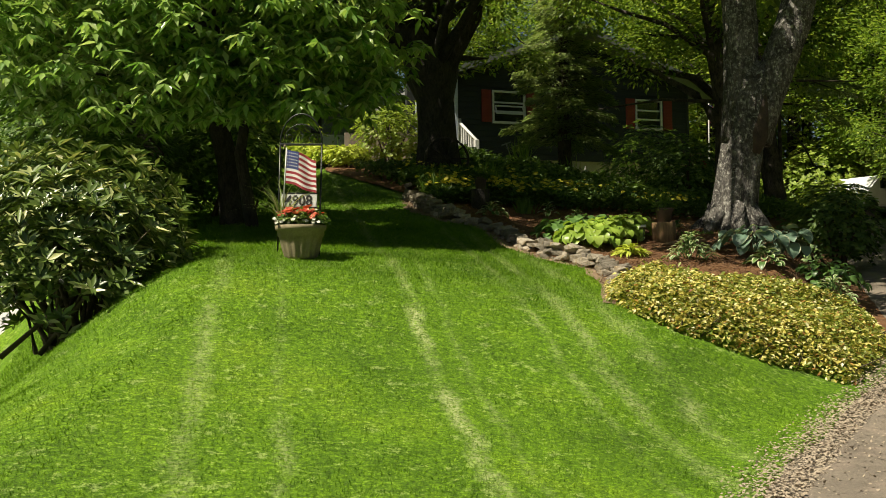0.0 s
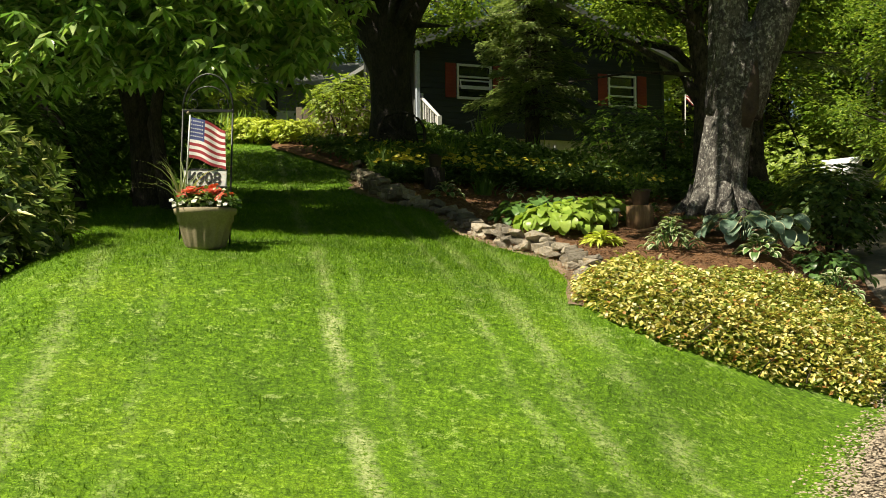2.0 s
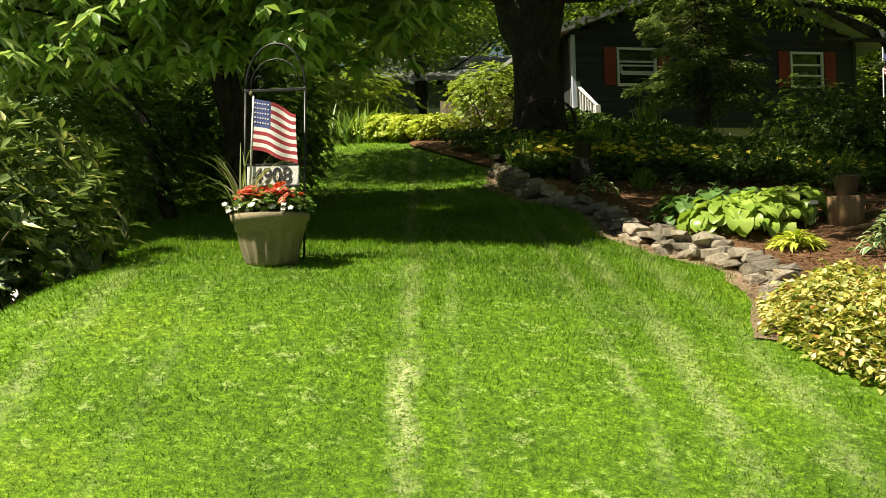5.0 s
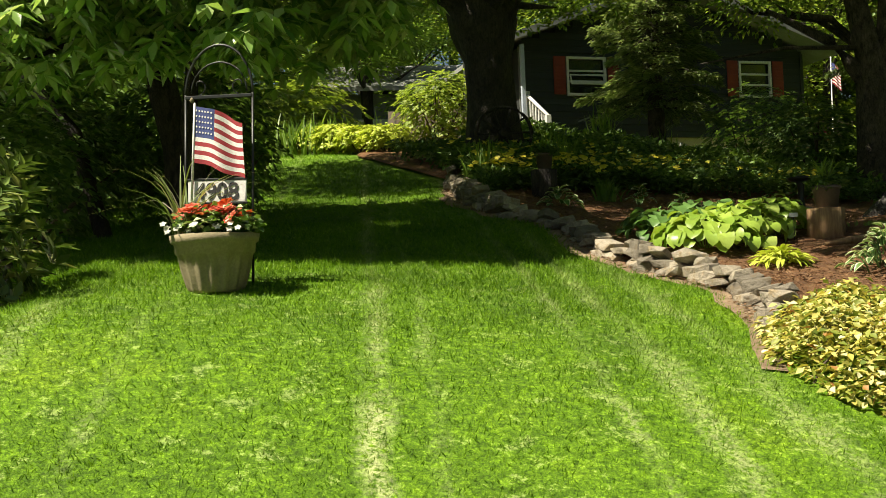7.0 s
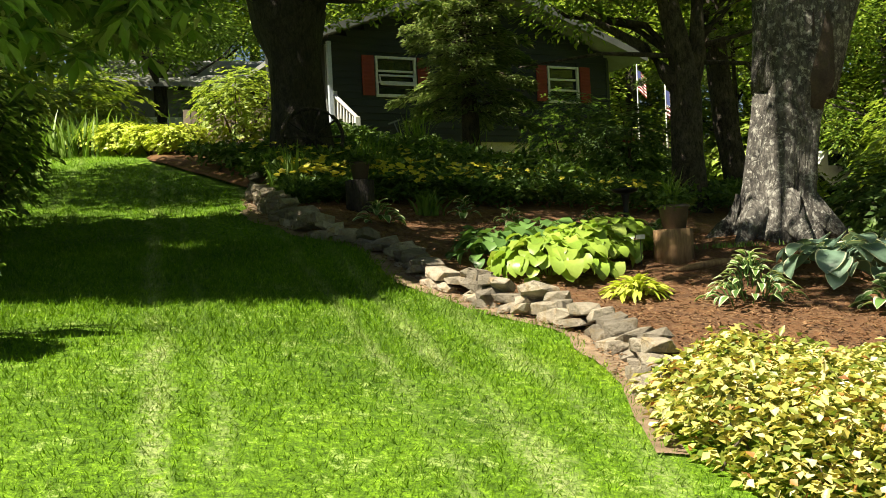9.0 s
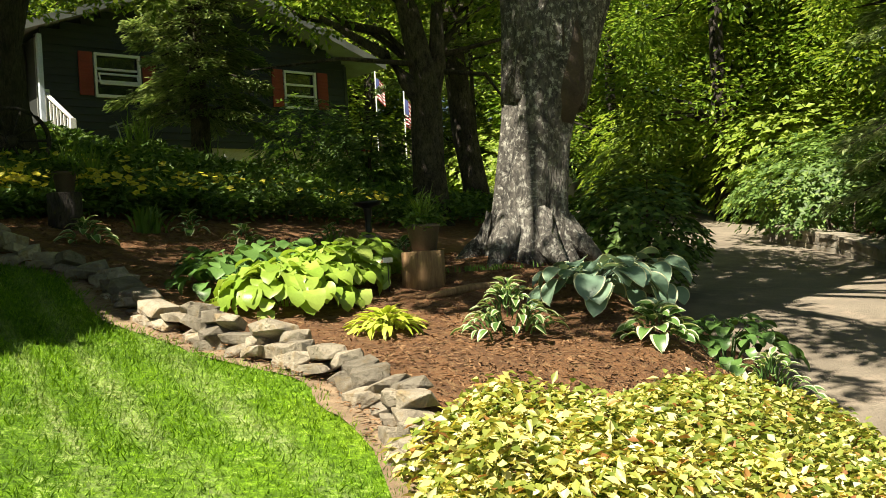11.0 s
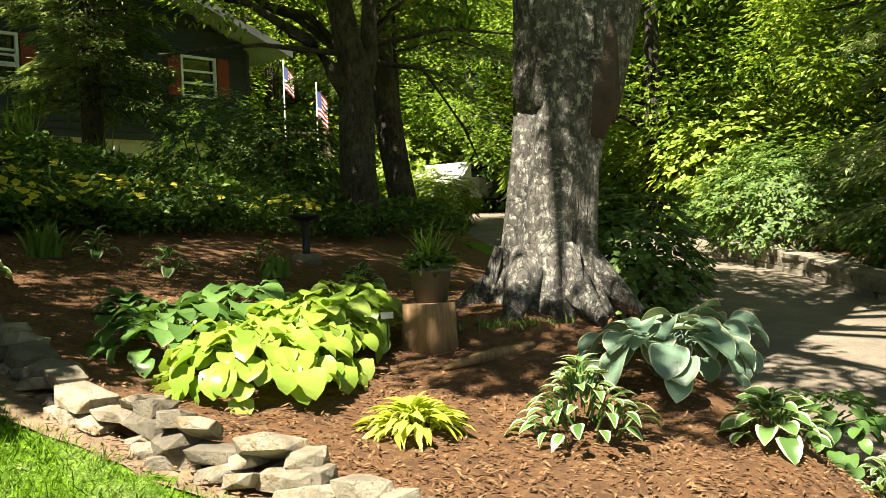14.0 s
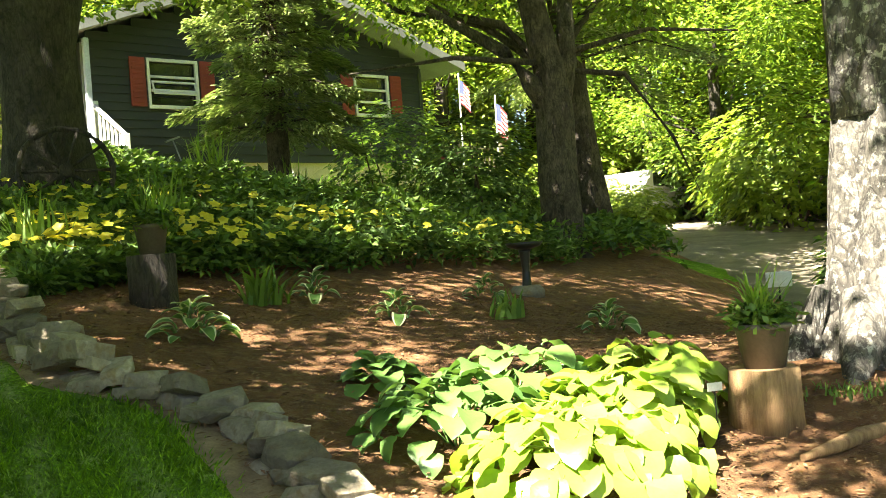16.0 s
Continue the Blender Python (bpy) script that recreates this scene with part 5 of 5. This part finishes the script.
part("foliage", leaf_mesh("leaves", q, dirs(c, 0.5), unit(dirs(c) * 0.6 + np.array([0, 0, 1.0])), 0.055, 0.042, [M["shrub"], M["cream"]], (rng.random(c) < 0.18).astype(int)), None, planter)


def blooms(centres, petals, size, mats, up=0.5):
    """Flowers of open petals."""
    P, D, U, I = [], [], [], []
    for p, m in centres:
        ax = unit(np.array([[rng.normal() * 0.4, -0.5 + rng.normal() * 0.4, up + 0.5]]))[0]
        a = unit(np.cross(ax, np.array([[0.3, 0.8, 0.4]])))[0]
        b = np.cross(ax, a)
        for k in range(petals):
            t = 2 * math.pi * k / petals + rng.random() * 0.3
            P.append(p)
            D.append(a * math.cos(t) + b * math.sin(t) + ax * 0.35)
            U.append(ax)
            I.append(m)
    return leaf_mesh("petals", np.array(P), np.array(D), np.array(U), size, size * 0.95, mats, np.array(I), 0.1)


cs = [(np.array([rng.uniform(-0.24, 0.22), rng.uniform(-0.2, 0.1), 0]), 0) for k in range(30)]
for p, m in cs:
    p[2] = 0.495 - 0.9 * (p[0] ** 2 + p[1] ** 2) + rng.normal() * 0.018
kinds = [blooms([(np.zeros(3), 0)], 6, 0.058, [M["petal_red"]]) for k in range(6)]
for k, (p, m) in enumerate(cs):
    part("bloom", kinds[k % 6], None, planter, "coral red petunia flower").location = p
cs = [(np.array([rng.uniform(-0.27, 0.27), rng.uniform(-0.27, -0.15), 0.36 + rng.random() * 0.05]), 0) for k in range(16)]
pale = blooms([(np.zeros(3), 0)], 5, 0.024, [M["petal_white"]])
for p, m in cs:
    part("white_bloom", pale, None, planter, "small white flower").location = p
sp = blades("spikes", 0, 0, 40, 0.62, 0.011, "spike", "", "", None, 1.05, 0.03, planter)
sp.location = (-0.2, 0.0, 0.34)

sx, sy = -1.46, 11.2
sz = float(ground_z(sx, sy))
stand = empty("flag_stand", pose(sx, sy, sz, 0, 2.0, -6), "black arched iron stand with house number plate and flag", "flag stand")
for s in (-0.23, 0.23):
    part("pole", tube(bmesh.new(), [(s, 0, -0.08), (s, 0, 1.19)], [0.009, 0.009], 8), M["iron"], stand)
part("arch", tube(bmesh.new(), [(0.23 * math.cos(a), 0, 1.19 + 0.31 * math.sin(a)) for a in np.linspace(math.pi, 0, 21)], [0.009] * 21, 8), M["iron"], stand)
part("inner_arch", tube(bmesh.new(), [(0.19 * math.cos(a), 0, 1.2 + 0.19 * math.sin(a)) for a in np.linspace(math.pi, 0, 17)], [0.006] * 17, 6), M["iron"], stand)
for s in (-1, 1):
    curl = [(s * (0.14 + (0.012 + 0.0105 * a) * math.cos(a)), 0, 1.245 + (0.012 + 0.0105 * a) * math.sin(a)) for a in np.linspace(0, 4.6, 18)]
    part("scroll", tube(bmesh.new(), curl, [0.005] * 18, 6), M["iron"], stand)
part("crossbar", box(bmesh.new(), (-0.23, -0.012, 1.16), (0.23, 0.012, 1.182), 0.003), M["iron"], stand)
plate = part("number_plate", box(bmesh.new(), (-0.2, -0.03, 0.5), (0.2, -0.018, 0.64), 0.004), M["white"], stand, "white plate with black house number")
for z in (0.64, 0.488):
    boxed("plate_rim", (-0.205, -0.034, z), (0.205, -0.014, z + 0.012), M["iron"], plate, 0.002)
fc = bpy.data.curves.new("number", "FONT")
fc.body, fc.size, fc.extrude, fc.align_x, fc.offset = "4908", 0.15, 0.002, "CENTER", 0.003
num = new("number", fc)
num.data.materials.append(M["ink"])
num.parent = plate
num.matrix_basis = pose(0.0, -0.033, 0.518, 90)
# the small flag, waving from its staff
flag = empty("small_flag", stand.matrix_basis @ pose(-0.165, -0.045, 0.63), "small striped flag with white stars on blue, waving", "flag")
part("staff", tube(bmesh.new(), [(0, 0, -0.12), (0.02, 0, 0.5)], [0.008, 0.007], 8), M["white"], flag)
part("finial", turned([(0.004, 0.5), (0.016, 0.515), (0.004, 0.535)], 10), M["pot"], flag)


def flag_cloth(w, h, drop, mats):
    """Thirteen stripes and a canton; the cloth ripples and sags toward its free end."""
    nx = 26
    V, F, I = [], [], []
    for j in range(14):
        for i in range(nx + 1):
            u, v = i / nx, j / 13
            V.append((0.01 + u * w, 0.022 * math.sin(u * 9 + v * 2) * (0.3 + u), h * v - drop * u ** 1.4 + 0.016 * math.sin(u * 8 - v * 2) * u))
    for j in range(13):
        for i in range(nx):
            a = j * (nx + 1) + i
            F.append((a, a + 1, a + nx + 2, a + nx + 1))
            I.append(2 if (i < nx * 0.42 and j >= 6) else (j % 2))
    return mesh_from("cloth", np.array(V), np.array(F), mats, np.array(I), True)


cloth = part("cloth", flag_cloth(0.34, 0.36, 0.12, [M["flag_red"], M["flag_white"], M["flag_blue"]]), None, flag)
cloth.location = (0.01, -0.005, 0.12)
bm = bmesh.new()
for j in range(5):
    for i in range(6):
        u, v = (i + 0.6) * 0.42 / 6.4, 6.2 / 13 + (j + 0.8) * (6.6 / 13) / 5.4
        c = (0.01 + u * 0.34, 0.022 * math.sin(u * 9 + v * 2) * (0.3 + u) - 0.004, 0.36 * v - 0.12 * u ** 1.4 + 0.016 * math.sin(u * 8 - v * 2) * u)
        bmesh.ops.create_circle(bm, cap_ends=True, segments=8, radius=0.006, matrix=pose(*c, 90))
stars = part("star_field", bm, M["flag_white"], flag)
stars.location = cloth.location

# flags hung by the deck
for fx, fy, low, top in ((7.25, 31.0, 5.72, 6.4), (7.5, 29.5, 4.82, 5.65)):
    base = float(ground_z(fx, fy))
    fl = empty("house_flag", pose(fx, fy, base - 0.02, 0, 0, -20), "limp striped flag hanging from a pole by the deck", "flag", "deck flags")
    part("pole", tube(bmesh.new(), [(-0.06, 0.05, 0), (0, 0, top - base + 0.12)], [0.016, 0.012], 8), M["white"], fl)
    cl = part("cloth", flag_cloth(0.2, (top - low) * 0.78, 0.22, [M["flag_red"], M["flag_white"], M["flag_blue"]]), None, fl)
    cl.matrix_basis = pose(0.0, 0, low - base + 0.12)


# ---- the mass of perennials behind the bed ----
def leafy_stuff(name, pts, height, leaf, mats, label, category, count_z=1.0, share=0.2):
    n = len(pts)
    h = height * (1 - rng.random(n) ** 2 * 0.8) * (0.35 + 0.65 * ease((pts[:, 1] - 16.8) / 1.4))
    p = np.stack([pts[:, 0], pts[:, 1], bed_z(pts[:, 0], pts[:, 1]) + h * (0.75 + 0.35 * np.array([noise.noise(Vector((a * 1.7, b * 1.7, 9))) for a, b in pts]))], 1)
    mi = (rng.random(n) < share).astype(int) if len(mats) > 1 else None
    d = dirs(n, 0.5)
    d[:, 2] += 0.15
    me = leaf_mesh(name, p, d, unit(dirs(n) * 0.7 + np.array([0, 0, 1.0])), leaf * (0.6 + 0.8 * rng.random(n)), leaf * 0.5, mats, mi)
    return tagged(part(name, me, None), label, category, kind="stuff"), p


def band(n, y0, y1, x0, x1, tight=0.0):
    y = rng.uniform(y0, y1, n)
    x = rng.uniform(0, 1, n) * (x1(y) - x0(y)) + x0(y)
    return np.stack([x, y], 1)


front = lambda y: lawn_right(y) + 0.25
rear = lambda y: np.interp(y, [16.9, 18, 19, 20, 21, 26], [-0.2, 0.7, 2.0, 3.6, 5.2, 8.0])
pts = band(34000, 16.9, 21.9, front, rear)
st, tops = leafy_stuff("perennial_bed", pts, 0.40, 0.10, [M["shrub"]], "dense green perennials with yellow flowers", "perennials")
pts2 = band(26000, 21.9, 30.5, lambda y: np.interp(y, [21.5, 30], [-1.2, 0.0]), lambda y: np.interp(y, [21.5, 30], [7.0, 9.5]))
leafy_stuff("ground_cover", pts2, 0.5, 0.13, [M["shrub"], M["oak"]], "shaded green ground cover below the house", "ground cover")
cs = []
for k in range(170):
    y = rng.uniform(17.3, 21.2)
    x = rng.uniform(float(front(y)), float(rear(y)))
    for j in range(rng.integers(1, 4)):
        a, b = x + rng.normal() * 0.1, y + rng.normal() * 0.1
        cs.append((np.array([a, b, float(bed_z(a, b)) + (0.3 + 0.14 * rng.random()) * (0.45 + 0.55 * float(ease((b - 16.3) / 1.6)))]), 0))
tagged(part("yellow_flowers", blooms(cs, 5, 0.052, [M["petal_yellow"]], 0.8), None), "yellow cupped flowers above the perennials", "flowers", kind="stuff")
cs = []
for k in range(26):
    x, y = rng.uniform(2.2, 5.0), rng.uniform(25, 28)
    cs += [(np.array([x + rng.normal() * 0.15, y, float(bed_z(x, y)) + 0.48 + rng.normal() * 0.06]), 0) for j in range(4)]
tagged(part("pale_flowers", blooms(cs, 5, 0.07, [M["petal_white"]], 0.8), None), "pale flower heads below the house wall", "flowers", kind="stuff")
for x, y, h in ((1.4, 24.0, 1.0), (0.6, 19.2, 0.8), (-0.3, 17.6, 0.7), (2.6, 25.5, 1.0)):
    blades("daylily", x, y, 60, h, 0.03, "lily", "upright green daylily clump", "perennial", None, 0.4, 0.1)
# sunlit bed at the far end of the lawn
for x, y, m, lb in ((-4.9, 24.6, "lily", "bright green daylilies in the sun"), (-5.9, 24.2, "lily", "bright green daylilies in the sun"), (-4.2, 25.2, "lily", "bright green daylilies in the sun")):
    blades("daylily", x, y, 170, 0.95, 0.05, m, lb, "perennial", float(ground_z(x, y)), 0.5, 0.35)
for x, y, s in ((-3.7, 24.2, 0.55), (-3.15, 23.8, 0.5), (-2.6, 23.4, 0.5), (-4.3, 24.9, 0.6)):
    whorl_bush("yellow_shrub", x, y, float(ground_z(x, y)), (s, s * 0.9, s * 0.55), (0, 0, s * 0.5), 420, 5, 0.09, 0.05, [M["yellow_leaf"]], "low shrub with bright yellow foliage", 6)
for x, y, r, h, mm in ((-1.7, 25.2, 1.0, 1.5, "maple"), (-7.2, 26.5, 1.8, 2.2, "maple"), (4.7, 27.3, 1.2, 2.3, "shrub"), (5.3, 24.8, 1.0, 1.7, "shrub"), (-4.7, 14.3, 1.2, 1.7, "shrub"), (-3.6, 16.2, 1.1, 1.5, "shrub"), (6.0, 27.0, 1.3, 1.5, "shrub"), (6.9, 28.5, 1.2, 1.5, "oak"), (6.0, 16.6, 0.8, 1.25, "shrub"), (-6.6, 17.6, 1.8, 1.7, "shrub"), (-5.8, 21.0, 1.5, 1.6, "shrub"), (12.0, 20.6, 1.8, 1.6, "shrub"), (11.6, 17.4, 1.4, 1.3, "shrub"), (12.5, 14.2, 1.9, 1.5, "shrub"), (11.0, 12.2, 1.4, 1.3, "shrub")):
    whorl_bush("shrub", x, y, float(ground_z(x, y)), (r, r, h * 0.55), (0, 0, h * 0.55), int(900 * r), 5, 0.11, 0.055, [M[mm]], "rounded leafy green shrub in dappled shade", 8)

# parked white car seen through the trees
car = empty("car", pose(13.6, 35.2, float(ground_z(13.6, 35.2)) + 0.05, 0, 0, 35), "white car parked beyond the trees", "car")
bm = bmesh.new()
prof = [(-2.1, 0.35), (-2.15, 0.75), (-1.5, 0.9), (-0.9, 1.38), (0.7, 1.42), (1.5, 0.95), (2.1, 0.85), (2.15, 0.4)]
va = [bm.verts.new((x, -0.85, z)) for x, z in prof]
vb = [bm.verts.new((x, 0.85, z)) for x, z in prof]
bm.faces.new(va[::-1])
bm.faces.new(vb)
for k in range(8):
    bm.faces.new((va[k], va[(k + 1) % 8], vb[(k + 1) % 8], vb[k]))
bmesh.ops.recalc_face_normals(bm, faces=bm.faces[:])
bmesh.ops.bevel(bm, geom=bm.edges[:], offset=0.06, segments=2, affect="EDGES")
part("body", bm, M["car"], car)
boxed("side_window", (-0.85, -0.87, 0.95), (1.0, -0.852, 1.3), M["glass"], car, 0.0)
for x in (-1.35, 1.35):
    for y in (-0.8, 0.8):
        w = part("wheel", turned([(0.3, -0.1), (0.33, -0.08), (0.33, 0.08), (0.3, 0.1)], 20), M["iron"], car)
        w.matrix_basis = pose(x, y, 0.33, 90)


# ---- stones, blocks, chips and grass ----
def rock_mesh(k):
    r = np.random.default_rng(100 + k)
    bm = bmesh.new()
    corner = np.array([(x, y, z) for x in (-1, 1) for y in (-1, 1) for z in (-1, 1)], float)
    pts = np.concatenate([corner * r.uniform(0.5, 1.0, (8, 3)), unit(r.normal(size=(9, 3)) * np.array([1.0, 0.8, 0.6])) * r.uniform(0.85, 1.12, (9, 1))])
    for p in pts:
        bm.verts.new(p)
    h = bmesh.ops.convex_hull(bm, input=bm.verts[:])
    bmesh.ops.delete(bm, geom=[v for v in bm.verts if not v.link_faces], context="VERTS")
    bmesh.ops.bevel(bm, geom=bm.edges[:], offset=0.035, segments=1, affect="EDGES")
    me = bpy.data.meshes.new("stone")
    bm.normal_update()
    bm.to_mesh(me)
    bm.free()
    me.materials.append(M["stone"])
    return me


rocks = [rock_mesh(k) for k in range(12)]
edging = tagged(empty("stone_edging", pose(0, 0, 0), "", ""), "dry-laid rough field stones edging the bed", "stone edging", kind="structure")
for course in range(3):
    y = 10.95 + 0.08 * course
    i = course
    while y < 19.0:
        w = 0.06 + 0.08 * rng.random() ** 1.3
        x = float(lawn_right(y)) + 0.07 + 0.035 * course + rng.normal() * 0.018
        slope = (float(lawn_right(y + 0.1)) - float(lawn_right(y - 0.1))) / 0.2
        run = math.hypot(1, slope)
        h = 0.032 + 0.024 * rng.random()
        if course == 2 and rng.random() < 0.6:
            y += 1.9 * w / run
            continue
        ob = part("stone", rocks[rng.integers(0, 12)], None, edging)
        z = float(ground_z(x, y)) + (0.04, 0.105, 0.165)[course] + rng.normal() * 0.01
        ob.matrix_basis = pose(x, y, z, rng.normal() * 12, rng.normal() * 9, math.degrees(math.atan2(1, slope)) + rng.normal() * 14 + (180 if rng.random() < 0.5 else 0)) @ Matrix.Diagonal((w, 0.075 + 0.045 * rng.random(), h, 1))
        y += 1.75 * w / run
        i += 1

# low block wall beyond the drive
blk = [box(bmesh.new(), (-1, -1, -1), (1, 1, 1), 0.12) for k in range(3)]
blocks = []
for k, bm in enumerate(blk):
    for v in bm.verts:
        v.co += Vector(rng.normal(size=3) * 0.05)
    me = bpy.data.meshes.new("block")
    bm.normal_update()
    bm.to_mesh(me)
    bm.free()
    me.materials.append(M["block"])
    blocks.append(me)
lowwall = tagged(empty("retaining_wall", pose(0, 0, 0), "", ""), "low curved retaining wall of rough tan stone blocks", "stone wall", kind="structure")
wall_x = lambda y: float(np.interp(y, [11.5, 13.5, 15.6, 17.3, 19.0, 21.5], [8.7, 9.15, 9.7, 10.1, 10.8, 11.3]))
for course in range(3):
    y = 12.2 + 0.13 * course
    while y < 21.3:
        w = 0.16 + 0.1 * rng.random() if course < 2 else 0.24 + 0.1 * rng.random()
        x = wall_x(y)
        slope = (wall_x(y + 0.2) - wall_x(y - 0.2)) / 0.4
        climb = (float(ground_z(wall_x(y + 0.3), y + 0.3)) - float(ground_z(wall_x(y - 0.3), y - 0.3))) / (0.6 * math.hypot(1, slope))
        ob = part("block", blocks[rng.integers(0, 3)], None, lowwall)
        dz = (0.06, 0.19, 0.285)[course]
        ob.matrix_basis = pose(x, y, float(ground_z(x, y)) + dz, 0, -math.degrees(math.atan(climb)), math.degrees(math.atan2(1, slope)) + rng.normal() * 1.5) @ Matrix.Diagonal((w, 0.15 if course < 2 else 0.18, 0.065 if course < 2 else 0.035, 1))
        y += 2.04 * w / math.hypot(1, slope)

# bark chips scattered on the mulch
n = 22000
cy = rng.uniform(11.2, 18.5, n)
cx = lawn_right(cy) - 0.12 + rng.random(n) * (drive_edge(cy) - 0.1 - lawn_right(cy))
cp = np.stack([cx, cy, bed_z(cx, cy) + 0.012 + 0.01 * rng.random(n)], 1)
tagged(part("bark_chips", leaf_mesh("bark_chips", cp, dirs(n, 0.15), unit(dirs(n) * 0.3 + np.array([0, 0, 1.0])), 0.018 + 0.04 * rng.random(n), 0.006 + 0.009 * rng.random(n), [M["chip"]], None, 0.05), None), "loose bark chips and pine needles on the mulch", "bark chips", kind="stuff")
# gravel on the drive's near edge
n = 26000
cy = rng.uniform(4.5, 10.5, n)
cx = drive_edge(cy) + rng.normal(size=n) * 0.12 + rng.random(n) ** 2 * 1.8
cp = np.stack([cx, cy, ground_z(cx, cy) + 0.04], 1)
tagged(part("loose_gravel", leaf_mesh("loose_gravel", cp, dirs(n, 0.2), unit(dirs(n) * 0.4 + np.array([0, 0, 1.0])), 0.014 + 0.022 * rng.random(n), 0.019, [M["pebble"]], None, 0.06), None), "loose tan gravel along the drive", "gravel", kind="stuff")

# grass blades: dense near the walk, thinner far off
pts = []
for y0, y1, dens in ((4.3, 8.5, 3800), (8.5, 11.5, 4600), (11.5, 15.0, 4600), (15.0, 25.0, 500)):
    yy = rng.uniform(y0, y1, int((y1 - y0) * 8.0 * dens))
    left = np.maximum(lawn_left(yy) - 2.6, -5.6)
    xx = left + rng.random(len(yy)) * 8.0
    keep = xx < np.where(yy < 10.9, np.minimum(lawn_right(yy) + 0.05, drive_edge(yy) + 0.1 + rng.normal(size=len(yy)) * 0.13), lawn_right(yy) - strip(yy) + 0.03 + rng.normal(size=len(yy)) * 0.035)
    pts.append(np.stack([xx[keep], yy[keep]], 1))
pts = np.concatenate(pts)
n = len(pts)
root = np.stack([pts[:, 0], pts[:, 1], ground_z(pts[:, 0], pts[:, 1]) - 0.01], 1)
way = np.stack([rng.normal(size=n) * 0.75, rng.normal(size=n) * 0.75, np.ones(n)], 1)
way = unit(way)
side = unit(np.cross(way, dirs(n, 0.2)))
h = 0.034 * (0.5 + 1.0 * rng.random(n))[:, None] * np.clip((pts[:, 1] - 3) / 7, 0.8, 1.6)[:, None]
wd = 0.0036 * np.clip((pts[:, 1] - 3) / 7, 1.0, 2.2)[:, None]
v = np.stack([root - side * wd, root + side * wd, root + way * h], 1).reshape(-1, 3)
tagged(part("grass", mesh_from("grass", v, np.arange(3 * n).reshape(-1, 3), [M["blade"]]), None), "short mown grass blades with pale dry streaks", "grass", kind="stuff")
